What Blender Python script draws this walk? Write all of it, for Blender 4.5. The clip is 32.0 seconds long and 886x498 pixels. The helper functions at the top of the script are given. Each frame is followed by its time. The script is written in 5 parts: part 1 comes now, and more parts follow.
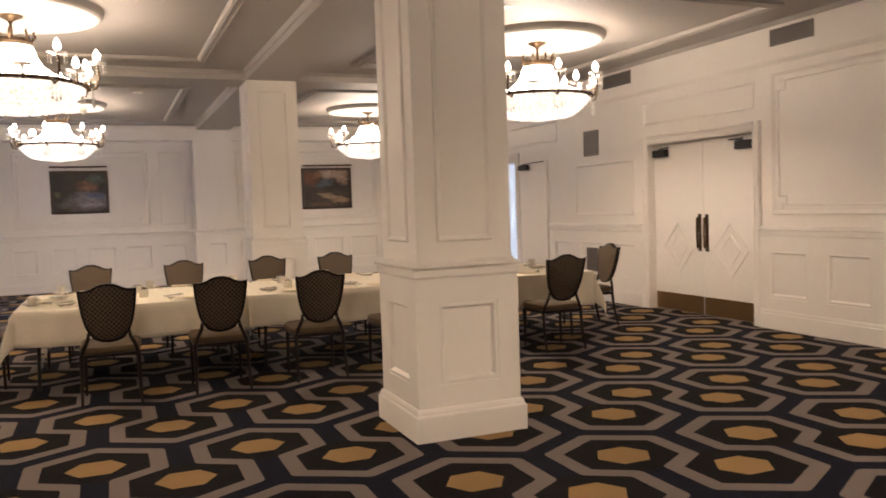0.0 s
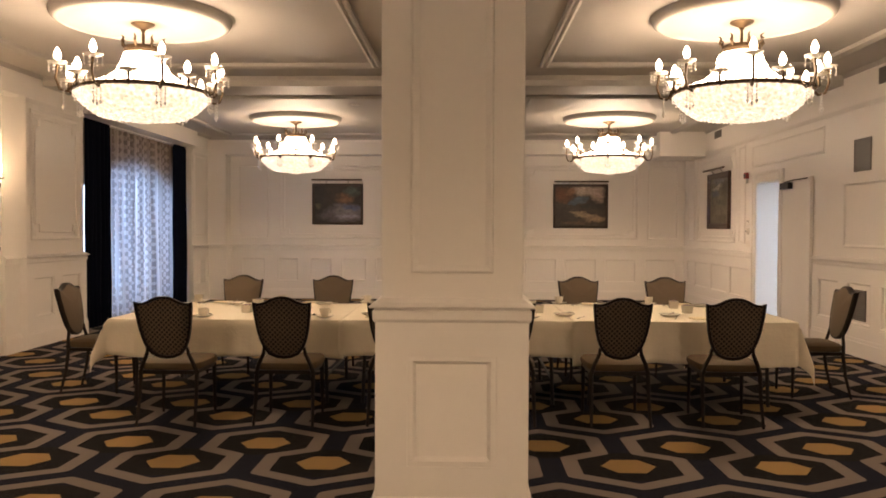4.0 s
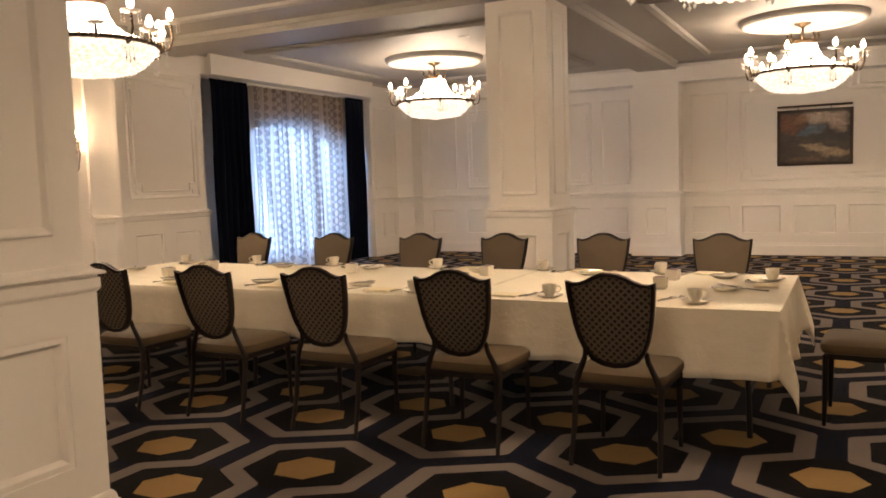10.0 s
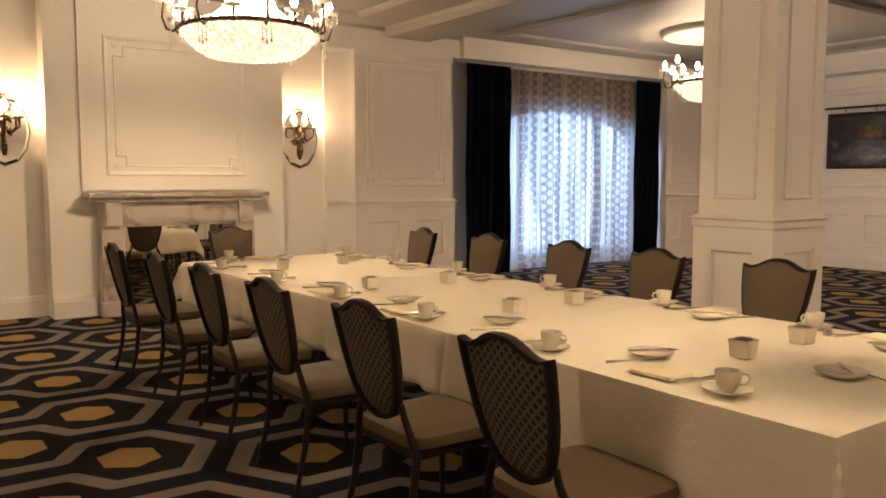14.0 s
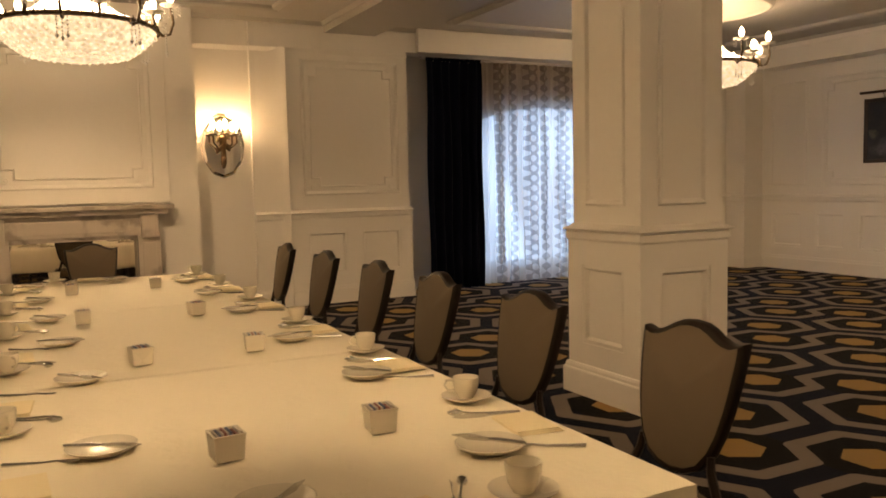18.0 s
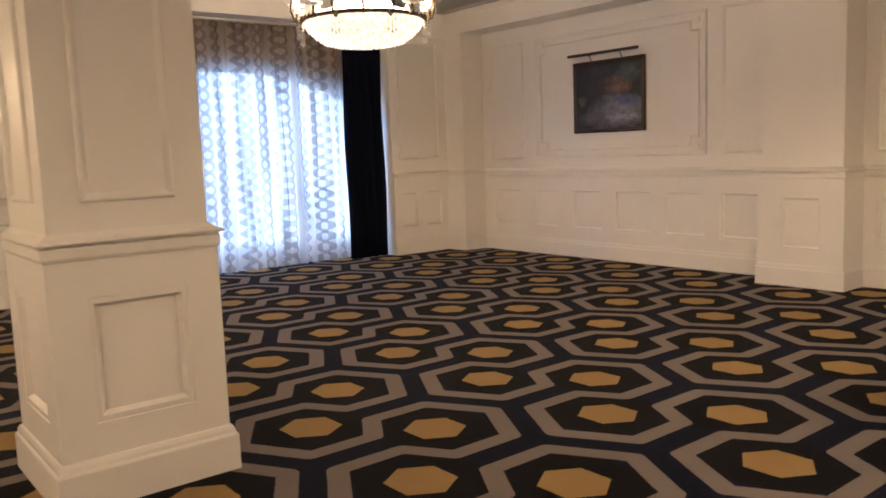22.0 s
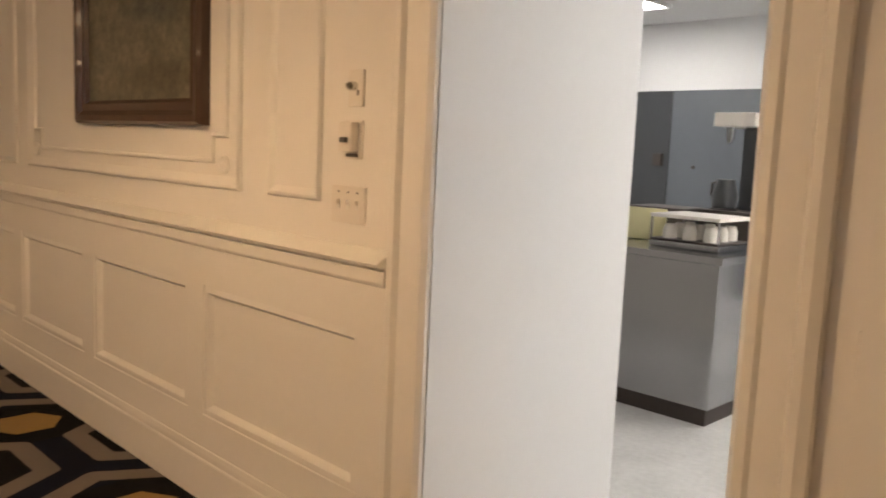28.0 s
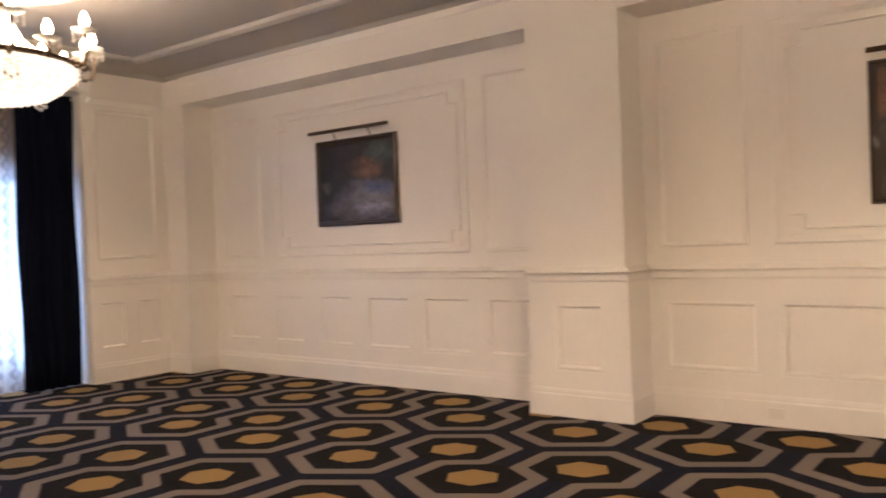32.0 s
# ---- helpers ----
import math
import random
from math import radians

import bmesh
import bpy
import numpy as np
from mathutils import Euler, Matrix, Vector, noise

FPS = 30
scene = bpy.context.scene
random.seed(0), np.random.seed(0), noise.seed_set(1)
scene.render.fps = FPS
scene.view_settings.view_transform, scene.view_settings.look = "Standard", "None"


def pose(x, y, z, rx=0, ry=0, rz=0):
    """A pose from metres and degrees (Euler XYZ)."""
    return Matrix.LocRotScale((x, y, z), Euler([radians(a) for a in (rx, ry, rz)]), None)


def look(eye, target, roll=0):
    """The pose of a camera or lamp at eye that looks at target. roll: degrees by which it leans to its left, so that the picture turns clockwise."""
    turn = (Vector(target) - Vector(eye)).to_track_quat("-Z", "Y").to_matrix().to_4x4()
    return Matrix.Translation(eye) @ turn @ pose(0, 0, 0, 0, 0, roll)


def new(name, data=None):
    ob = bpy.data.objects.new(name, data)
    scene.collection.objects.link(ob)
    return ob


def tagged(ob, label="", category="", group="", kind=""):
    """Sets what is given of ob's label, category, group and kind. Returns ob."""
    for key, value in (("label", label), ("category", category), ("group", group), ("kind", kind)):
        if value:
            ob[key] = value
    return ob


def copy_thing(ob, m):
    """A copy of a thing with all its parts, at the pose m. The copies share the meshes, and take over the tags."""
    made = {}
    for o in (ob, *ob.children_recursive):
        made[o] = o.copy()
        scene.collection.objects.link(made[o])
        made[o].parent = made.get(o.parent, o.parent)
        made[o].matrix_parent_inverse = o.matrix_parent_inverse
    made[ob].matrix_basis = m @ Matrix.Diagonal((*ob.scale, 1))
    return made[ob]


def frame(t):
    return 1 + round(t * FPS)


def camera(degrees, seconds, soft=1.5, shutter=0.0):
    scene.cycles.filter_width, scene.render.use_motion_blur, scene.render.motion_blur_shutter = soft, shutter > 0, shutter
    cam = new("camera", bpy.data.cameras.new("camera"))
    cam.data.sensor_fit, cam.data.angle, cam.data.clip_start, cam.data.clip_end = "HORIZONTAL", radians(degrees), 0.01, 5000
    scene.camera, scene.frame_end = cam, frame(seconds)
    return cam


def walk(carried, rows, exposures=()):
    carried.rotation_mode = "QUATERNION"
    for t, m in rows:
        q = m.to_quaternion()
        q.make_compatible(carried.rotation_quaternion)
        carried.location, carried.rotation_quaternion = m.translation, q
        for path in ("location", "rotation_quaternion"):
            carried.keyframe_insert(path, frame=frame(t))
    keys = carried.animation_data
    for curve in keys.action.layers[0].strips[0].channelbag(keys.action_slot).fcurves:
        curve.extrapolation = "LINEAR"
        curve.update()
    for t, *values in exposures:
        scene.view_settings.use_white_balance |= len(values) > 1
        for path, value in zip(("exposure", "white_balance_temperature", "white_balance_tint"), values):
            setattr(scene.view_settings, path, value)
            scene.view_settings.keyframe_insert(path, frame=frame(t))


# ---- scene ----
cam = camera(57.6, 32.0, soft=1.7, shutter=0.25)
PATH = [
    (0, (0.37, -0.576, 1.491), (1.129, 1.272, 1.384), -1.9),
    (0.5, (0.542, -0.486, 1.467), (1.105, 1.432, 1.405), -1.6),
    (1, (0.779, -0.351, 1.492), (1.151, 1.613, 1.455), -2.3),
    (1.5, (1.013, -0.129, 1.477), (1.303, 1.85, 1.435), -3.4),
    (2, (1.325, -0.024, 1.46), (1.492, 1.968, 1.411), -3.4),
    (2.5, (1.603, 0.096, 1.472), (1.549, 2.095, 1.424), -3.0),
    (3, (1.908, 0.243, 1.478), (1.886, 2.241, 1.413), -1.4),
    (3.5, (2.268, 0.292, 1.469), (2.231, 2.291, 1.413), -1.0),
    (4, (2.527, 0.374, 1.465), (2.473, 2.373, 1.418), 0.2),
    (4.5, (2.8, 0.578, 1.449), (2.76, 2.577, 1.402), -0.6),
    (6.5, (4.015, 0.968, 1.457), (3.683, 2.937, 1.344), -0.0),
    (7, (4.195, 1.213, 1.421), (3.82, 3.174, 1.297), 0.1),
    (7.5, (4.459, 1.391, 1.415), (4.084, 3.349, 1.262), -0.8),
    (8, (4.816, 1.478, 1.459), (4.266, 3.395, 1.314), -0.7),
    (8.5, (4.972, 1.834, 1.428), (4.325, 3.721, 1.281), -1.2),
    (9, (5.195, 2.017, 1.431), (4.452, 3.866, 1.263), -0.7),
    (9.5, (5.414, 2.316, 1.415), (4.511, 4.093, 1.253), -0.8),
    (10, (5.539, 2.618, 1.423), (4.634, 4.393, 1.258), -1.8),
    (10.5, (5.714, 2.837, 1.408), (4.691, 4.55, 1.27), -2.0),
    (11, (5.865, 3.106, 1.427), (4.734, 4.748, 1.275), -2.6),
    (11.5, (5.946, 3.424, 1.413), (4.831, 5.077, 1.264), -2.6),
    (12, (6.054, 3.706, 1.4), (4.865, 5.31, 1.276), -1.9),
    (12.5, (6.153, 3.953, 1.411), (4.821, 5.438, 1.267), -1.9),
    (13, (6.191, 4.265, 1.404), (4.79, 5.685, 1.25), -1.9),
    (13.5, (6.311, 4.551, 1.429), (4.796, 5.846, 1.271), -0.6),
    (14, (6.34, 4.813, 1.431), (4.718, 5.969, 1.255), 0.0),
    (14.5, (6.31, 5.08, 1.448), (4.665, 6.205, 1.281), -0.6),
    (16.5, (6.577, 6.307, 1.439), (4.822, 7.26, 1.33), -3.1),
    (17, (6.595, 6.561, 1.441), (4.807, 7.447, 1.319), -1.5),
    (17.5, (6.544, 6.848, 1.401), (4.768, 7.756, 1.258), -1.2),
    (18, (6.554, 7.14, 1.426), (4.782, 8.052, 1.264), -1.3),
    (18.5, (6.567, 7.421, 1.426), (4.796, 8.333, 1.246), -0.9),
    (19, (6.513, 7.75, 1.405), (4.796, 8.759, 1.222), -1.8),
    (19.5, (6.471, 8.031, 1.412), (4.846, 9.18, 1.209), -0.8),
    (20, (6.449, 8.39, 1.445), (4.834, 9.545, 1.207), -0.4),
    (20.5, (6.369, 8.695, 1.421), (4.803, 9.914, 1.176), -1.7),
    (21, (6.36, 9.009, 1.413), (4.798, 10.236, 1.177), -1.3),
    (21.5, (6.303, 9.34, 1.388), (4.723, 10.543, 1.148), -1.4),
    (22, (6.257, 9.646, 1.417), (4.708, 10.888, 1.176), -2.1),
    (22.5, (6.194, 9.978, 1.373), (4.655, 11.234, 1.146), -0.6),
    (23, (6.151, 10.257, 1.358), (4.649, 11.556, 1.119), -0.1),
    (23.5, (6.031, 10.553, 1.374), (4.682, 12.012, 1.147), -0.2),
    (24, (5.956, 10.838, 1.41), (4.696, 12.376, 1.19), 0.5),
    (24.5, (5.806, 11.082, 1.436), (4.575, 12.64, 1.196), 0.5),
    (26.5, (5.53, 11.617, 1.435), (5.567, 13.598, 1.162), -1.2),
    (27, (5.548, 11.636, 1.433), (6.176, 13.513, 1.15), 1.7),
    (27.5, (5.554, 11.652, 1.451), (6.66, 13.297, 1.185), 2.4),
    (28, (5.573, 11.669, 1.444), (6.981, 13.069, 1.201), 2.5),
    (28.5, (5.609, 11.652, 1.44), (7.132, 12.927, 1.204), 2.2),
    (29, (5.61, 11.638, 1.445), (7.041, 13.016, 1.215), 1.2),
    (29.5, (5.608, 11.64, 1.462), (6.721, 13.286, 1.231), -0.8),
    (30, (5.57, 11.62, 1.466), (6.23, 13.498, 1.265), -1.9),
    (30.5, (5.624, 11.698, 1.475), (5.794, 13.684, 1.308), -2.1),
    (31, (5.508, 11.663, 1.407), (5.157, 13.63, 1.333), -2.1),
    (31.5, (5.406, 11.65, 1.364), (4.597, 13.479, 1.346), -1.6),
    (32, (5.353, 11.608, 1.384), (4.137, 13.195, 1.364), -2.2),
]
walk(cam, [(t, look(eye, target, roll)) for t, eye, target, roll in PATH], exposures=[(0, 1.17, 5850, 18), (1, 1.08, 6600, 19), (4, 0.93, 6850, 20), (8, 1.13, 5900, 18), (10, 1.13, 6500, 17), (13, 1.1, 6600, 17), (14.5, 0.84, 7400, 17), (17, 0.48, 8500, 16), (18.5, 0.56, 8400, 15), (19, 0.8, 7300, 16), (20, 1.36, 6150, 15), (21, 1.62, 6050, 16), (22, 1.22, 6700, 17), (23, 1.24, 9900, 18), (24, 1.17, 8600, 15), (24.5, 1.16, 8300, 15), (27, 1.5, 5950, 17), (28, 0.66, 8100, 19), (29, 0.82, 8000, 21), (30, 0.87, 8300, 27), (30.5, 1.32, 6600, 22), (31, 1.68, 5850, 20), (32, 1.48, 6500, 19)])

# ---- light ----
world = bpy.data.worlds.new("sky")
scene.world = world
world.use_nodes = True
wn = world.node_tree
sky = wn.nodes.new("ShaderNodeTexSky")
sky.sky_type = 'NISHITA'
sky.sun_disc = False
sky.sun_elevation = radians(35)
sky.sun_rotation = radians(60)
wn.links.new(sky.outputs[0], wn.nodes["Background"].inputs[0])
wn.nodes["Background"].inputs[1].default_value = 0.1

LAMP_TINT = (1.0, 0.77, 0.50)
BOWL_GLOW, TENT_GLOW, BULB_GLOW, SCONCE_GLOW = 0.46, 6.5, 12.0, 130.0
# power of the fill spots added under the bowls
FILL_WATTS = 178.0


# ---- materials ----
def nodes_of(name):
    m = bpy.data.materials.new(name)
    m.use_nodes = True
    t = m.node_tree
    return m, t, t.nodes["Principled BSDF"]


def math_node(t, op, a, b=0.0, c=0.0):
    n = t.nodes.new("ShaderNodeMath")
    n.operation = op
    for i, v in enumerate((a, b, c)):
        if isinstance(v, (int, float)):
            n.inputs[i].default_value = v
        else:
            t.links.new(v, n.inputs[i])
    return n.outputs[0]


def mix_colour(t, fac, a, b):
    n = t.nodes.new("ShaderNodeMix")
    n.data_type = 'RGBA'
    for sock, v in ((n.inputs[0], fac), (n.inputs[6], a), (n.inputs[7], b)):
        if isinstance(v, (int, float)):
            sock.default_value = v
        elif isinstance(v, tuple):
            sock.default_value = (*v, 1)
        else:
            t.links.new(v, sock)
    return n.outputs[2]


def coords(t, kind="Object"):
    return t.nodes.new("ShaderNodeTexCoord").outputs[kind]


def world_place(t):
    return t.nodes.new("ShaderNodeNewGeometry").outputs["Position"]


def noise_tex(t, vec, scale, detail=3.0, rough=0.55):
    n = t.nodes.new("ShaderNodeTexNoise")
    n.inputs["Scale"].default_value = scale
    n.inputs["Detail"].default_value = detail
    n.inputs["Roughness"].default_value = rough
    t.links.new(vec, n.inputs["Vector"])
    return n.outputs["Fac"]


def bump(t, bsdf, height, strength, distance=0.01):
    b = t.nodes.new("ShaderNodeBump")
    b.inputs["Strength"].default_value = strength
    b.inputs["Distance"].default_value = distance
    t.links.new(height, b.inputs["Height"])
    t.links.new(b.outputs[0], bsdf.inputs["Normal"])


def surface(name, colour, rough=0.5, metal=0.0, vary=0.06, grain=60.0, relief=0.1, blotch=1.5, spec=0.5, coat=0.0):
    """A plain material with two scales of variation."""
    m, t, p = nodes_of(name)
    place = world_place(t)
    fine = noise_tex(t, place, grain, 4)
    big = noise_tex(t, place, blotch, 3)
    dark = tuple(c * (1 - vary) for c in colour)
    light = tuple(min(1, c * (1 + vary * 0.6)) for c in colour)
    both = math_node(t, 'ADD', math_node(t, 'MULTIPLY', fine, 0.45), math_node(t, 'MULTIPLY', big, 0.55))
    t.links.new(mix_colour(t, both, dark, light), p.inputs["Base Color"])
    t.links.new(math_node(t, 'ADD', math_node(t, 'MULTIPLY', big, 0.16), rough - 0.08), p.inputs["Roughness"])
    p.inputs["Metallic"].default_value = metal
    p.inputs["Specular IOR Level"].default_value = spec
    p.inputs["Coat Weight"].default_value = coat
    if relief:
        bump(t, p, fine, relief, 0.004)
    return m


def glow(name, colour, strength, facets=0.0):
    """Something that gives off light; facets vary it like cut crystal."""
    m, t, p = nodes_of(name)
    p.inputs["Base Color"].default_value = (0.75, 0.7, 0.62, 1)
    p.inputs["Roughness"].default_value = 0.15
    p.inputs["Emission Color"].default_value = (*colour, 1)
    if facets:
        v = t.nodes.new("ShaderNodeTexVoronoi")
        v.inputs["Scale"].default_value = facets
        t.links.new(coords(t), v.inputs["Vector"])
        t.links.new(math_node(t, 'MULTIPLY', math_node(t, 'ADD', math_node(t, 'POWER', v.outputs["Distance"], 1.2), 0.33), strength * 1.55), p.inputs["Emission Strength"])
        bump(t, p, v.outputs["Distance"], 0.6, 0.01)
    else:
        p.inputs["Emission Strength"].default_value = strength
    return m


# carpet lattice: hexagon centres A and B, a serpentine band round each pair of rows
CX, CY, CPX, CPY, CDX, CDY = 3.55, 11.645, 0.953, 1.2525, 0.4765, 0.457
BAND = ((0.0, -0.405), (0.352, -0.203), (0.352, 0.158), (0.125, 0.299), (0.125, 0.66), (0.4765, 0.862))


def carpet_material():
    m, t, p = nodes_of("hexagon carpet")
    place = world_place(t)
    fuzz = t.nodes.new("ShaderNodeTexNoise")
    fuzz.inputs["Scale"].default_value = 160
    t.links.new(place, fuzz.inputs["Vector"])
    sub = t.nodes.new("ShaderNodeVectorMath")
    sub.operation = 'MULTIPLY_ADD'
    t.links.new(fuzz.outputs["Color"], sub.inputs[0])
    sub.inputs[1].default_value = (0.018, 0.018, 0)
    t.links.new(place, sub.inputs[2])
    sep = t.nodes.new("ShaderNodeSeparateXYZ")
    t.links.new(sub.outputs[0], sep.inputs[0])
    u = math_node(t, 'PINGPONG', math_node(t, 'SUBTRACT', sep.outputs[0], CX + 0.009), CDX)
    v = math_node(t, 'WRAP', math_node(t, 'SUBTRACT', sep.outputs[1], CY + 0.009), CPY - 0.4, -0.4)

    def segment(a, b, vv):
        dx, dy = b[0] - a[0], b[1] - a[1]
        n2 = dx * dx + dy * dy
        px, py = math_node(t, 'SUBTRACT', u, a[0]), math_node(t, 'SUBTRACT', vv, a[1])
        along = math_node(t, 'ADD', math_node(t, 'MULTIPLY', px, dx / n2), math_node(t, 'MULTIPLY', py, dy / n2))
        along = math_node(t, 'MINIMUM', math_node(t, 'MAXIMUM', along, 0.0), 1.0)
        qx = math_node(t, 'SUBTRACT', px, math_node(t, 'MULTIPLY', along, dx))
        qy = math_node(t, 'SUBTRACT', py, math_node(t, 'MULTIPLY', along, dy))
        return math_node(t, 'SQRT', math_node(t, 'ADD', math_node(t, 'MULTIPLY', qx, qx), math_node(t, 'MULTIPLY', qy, qy)))

    far = None
    low = math_node(t, 'SUBTRACT', v, CPY)
    for a, b, vv in [(BAND[i], BAND[i + 1], v) for i in range(5)] + [(BAND[0], BAND[1], low), (BAND[4], BAND[5], math_node(t, 'ADD', v, CPY))]:
        d = segment(a, b, vv)
        far = d if far is None else math_node(t, 'MINIMUM', far, d)

    def hexagon(ox, oy, half, tall):
        x = math_node(t, 'ABSOLUTE', math_node(t, 'SUBTRACT', u, ox))
        y = math_node(t, 'ABSOLUTE', math_node(t, 'SUBTRACT', v, oy))
        flat = math_node(t, 'DIVIDE', y, tall)
        point = math_node(t, 'ADD', math_node(t, 'DIVIDE', x, half), math_node(t, 'DIVIDE', y, 2 * tall))
        return math_node(t, 'MAXIMUM', flat, point)

    gold = math_node(t, 'LESS_THAN', math_node(t, 'MINIMUM', hexagon(0, 0, 0.172, 0.14), hexagon(CDX, CDY, 0.172, 0.14)), 1.0)
    inner = math_node(t, 'LESS_THAN', math_node(t, 'MINIMUM', hexagon(0, 0, 0.4, 0.29), hexagon(CDX, CDY, 0.4, 0.29)), 1.0)
    band = math_node(t, 'LESS_THAN', far, 0.051)
    big = noise_tex(t, place, 2.2, 3)
    pile = noise_tex(t, place, 420, 2)
    c = mix_colour(t, inner, (0.0029, 0.0046, 0.0132), (0.0034, 0.0030, 0.0041))
    c = mix_colour(t, band, c, (0.182, 0.150, 0.130))
    c = mix_colour(t, gold, c, (0.30, 0.188, 0.074))
    tuft = noise_tex(t, place, 70, 2)
    worn = math_node(t, 'ADD', math_node(t, 'MULTIPLY', math_node(t, 'ADD', big, tuft), 0.32), math_node(t, 'MULTIPLY', pile, 0.40))
    shade = t.nodes.new("ShaderNodeMix")
    shade.data_type, shade.blend_type = 'RGBA', 'MULTIPLY'
    shade.inputs[0].default_value = 0.8
    t.links.new(c, shade.inputs[6])
    ramp = math_node(t, 'ADD', worn, 0.55)
    t.links.new(ramp, shade.inputs[7])
    t.links.new(shade.outputs[2], p.inputs["Base Color"])
    p.inputs["Roughness"].default_value = 0.95
    p.inputs["Specular IOR Level"].default_value = 0.04
    p.inputs["Sheen Weight"].default_value = 0.035
    p.inputs["Sheen Roughness"].default_value = 0.45
    p.inputs["Sheen Tint"].default_value = (0.9, 0.85, 0.8, 1)
    bump(t, p, pile, 0.5, 0.006)
    return m


def woven_material(name, colour, dark, cells):
    """Chair-back cloth with a diagonal lattice."""
    m, t, p = nodes_of(name)
    sep = t.nodes.new("ShaderNodeSeparateXYZ")
    t.links.new(coords(t), sep.inputs[0])
    a = math_node(t, 'PINGPONG', math_node(t, 'MULTIPLY', math_node(t, 'ADD', sep.outputs[0], sep.outputs[2]), cells), 0.5)
    b = math_node(t, 'PINGPONG', math_node(t, 'MULTIPLY', math_node(t, 'SUBTRACT', sep.outputs[0], sep.outputs[2]), cells), 0.5)
    dots = math_node(t, 'GREATER_THAN', math_node(t, 'MINIMUM', a, b), 0.19)
    t.links.new(mix_colour(t, dots, dark, colour), p.inputs["Base Color"])
    p.inputs["Roughness"].default_value = 0.85
    bump(t, p, math_node(t, 'MINIMUM', a, b), 0.4, 0.004)
    return m


def marble_material():
    m, t, p = nodes_of("veined marble")
    place = world_place(t)
    w = t.nodes.new("ShaderNodeTexWave")
    w.inputs["Scale"].default_value = 2.3
    w.inputs["Distortion"].default_value = 9
    w.inputs["Detail"].default_value = 4
    t.links.new(place, w.inputs["Vector"])
    vein = math_node(t, 'POWER', w.outputs["Fac"], 3)
    t.links.new(mix_colour(t, vein, (0.54, 0.47, 0.41), (0.32, 0.27, 0.23)), p.inputs["Base Color"])
    p.inputs["Roughness"].default_value = 0.28
    return m


def painting_material(name, ground, blobs, seed, across=0):
    """Loose oil painting: soft blots of colour (u, v, half width, half height, colour) over a ground, broken by brush noise."""
    m, t, p = nodes_of(name)
    g = coords(t, "Generated")
    off = t.nodes.new("ShaderNodeVectorMath")
    off.inputs[1].default_value = (seed, seed * 1.7, 0)
    t.links.new(g, off.inputs[0])
    warp = t.nodes.new("ShaderNodeTexNoise")
    warp.inputs["Scale"].default_value = 7.0
    warp.inputs["Detail"].default_value = 5
    t.links.new(off.outputs[0], warp.inputs["Vector"])
    moved = t.nodes.new("ShaderNodeVectorMath")
    moved.operation = 'MULTIPLY_ADD'
    t.links.new(warp.outputs["Color"], moved.inputs[0])
    moved.inputs[1].default_value = (0.20, 0.20, 0.20)
    t.links.new(g, moved.inputs[2])
    sep = t.nodes.new("ShaderNodeSeparateXYZ")
    t.links.new(moved.outputs[0], sep.inputs[0])
    c = ground
    for u, v, a, b, colour in blobs:
        du = math_node(t, 'DIVIDE', math_node(t, 'SUBTRACT', sep.outputs[0], u + 0.10), a)
        dv = math_node(t, 'DIVIDE', math_node(t, 'SUBTRACT', sep.outputs[2], v + 0.10), b)
        d = math_node(t, 'ADD', math_node(t, 'MULTIPLY', du, du), math_node(t, 'MULTIPLY', dv, dv))
        f = math_node(t, 'MINIMUM', math_node(t, 'MAXIMUM', math_node(t, 'MULTIPLY', math_node(t, 'SUBTRACT', 1.5, d), 0.72), 0.0), 1.0)
        c = mix_colour(t, f, c, colour)
    n2 = noise_tex(t, off.outputs[0], 24.0, 6, 0.7)
    shade = t.nodes.new("ShaderNodeMix")
    shade.data_type, shade.blend_type = 'RGBA', 'MULTIPLY'
    shade.inputs[0].default_value = 0.85
    t.links.new(c, shade.inputs[6])
    n3 = noise_tex(t, off.outputs[0], 8.0, 8, 0.72)
    t.links.new(math_node(t, 'MULTIPLY', math_node(t, 'MULTIPLY', n2, 2.0), math_node(t, 'ADD', math_node(t, 'MULTIPLY', n3, 2.4), -0.15)), shade.inputs[7])
    t.links.new(shade.outputs[2], p.inputs["Base Color"])
    p.inputs["Roughness"].default_value = 0.42
    p.inputs["Specular IOR Level"].default_value = 0.4
    bump(t, p, n2, 0.25, 0.004)
    return m


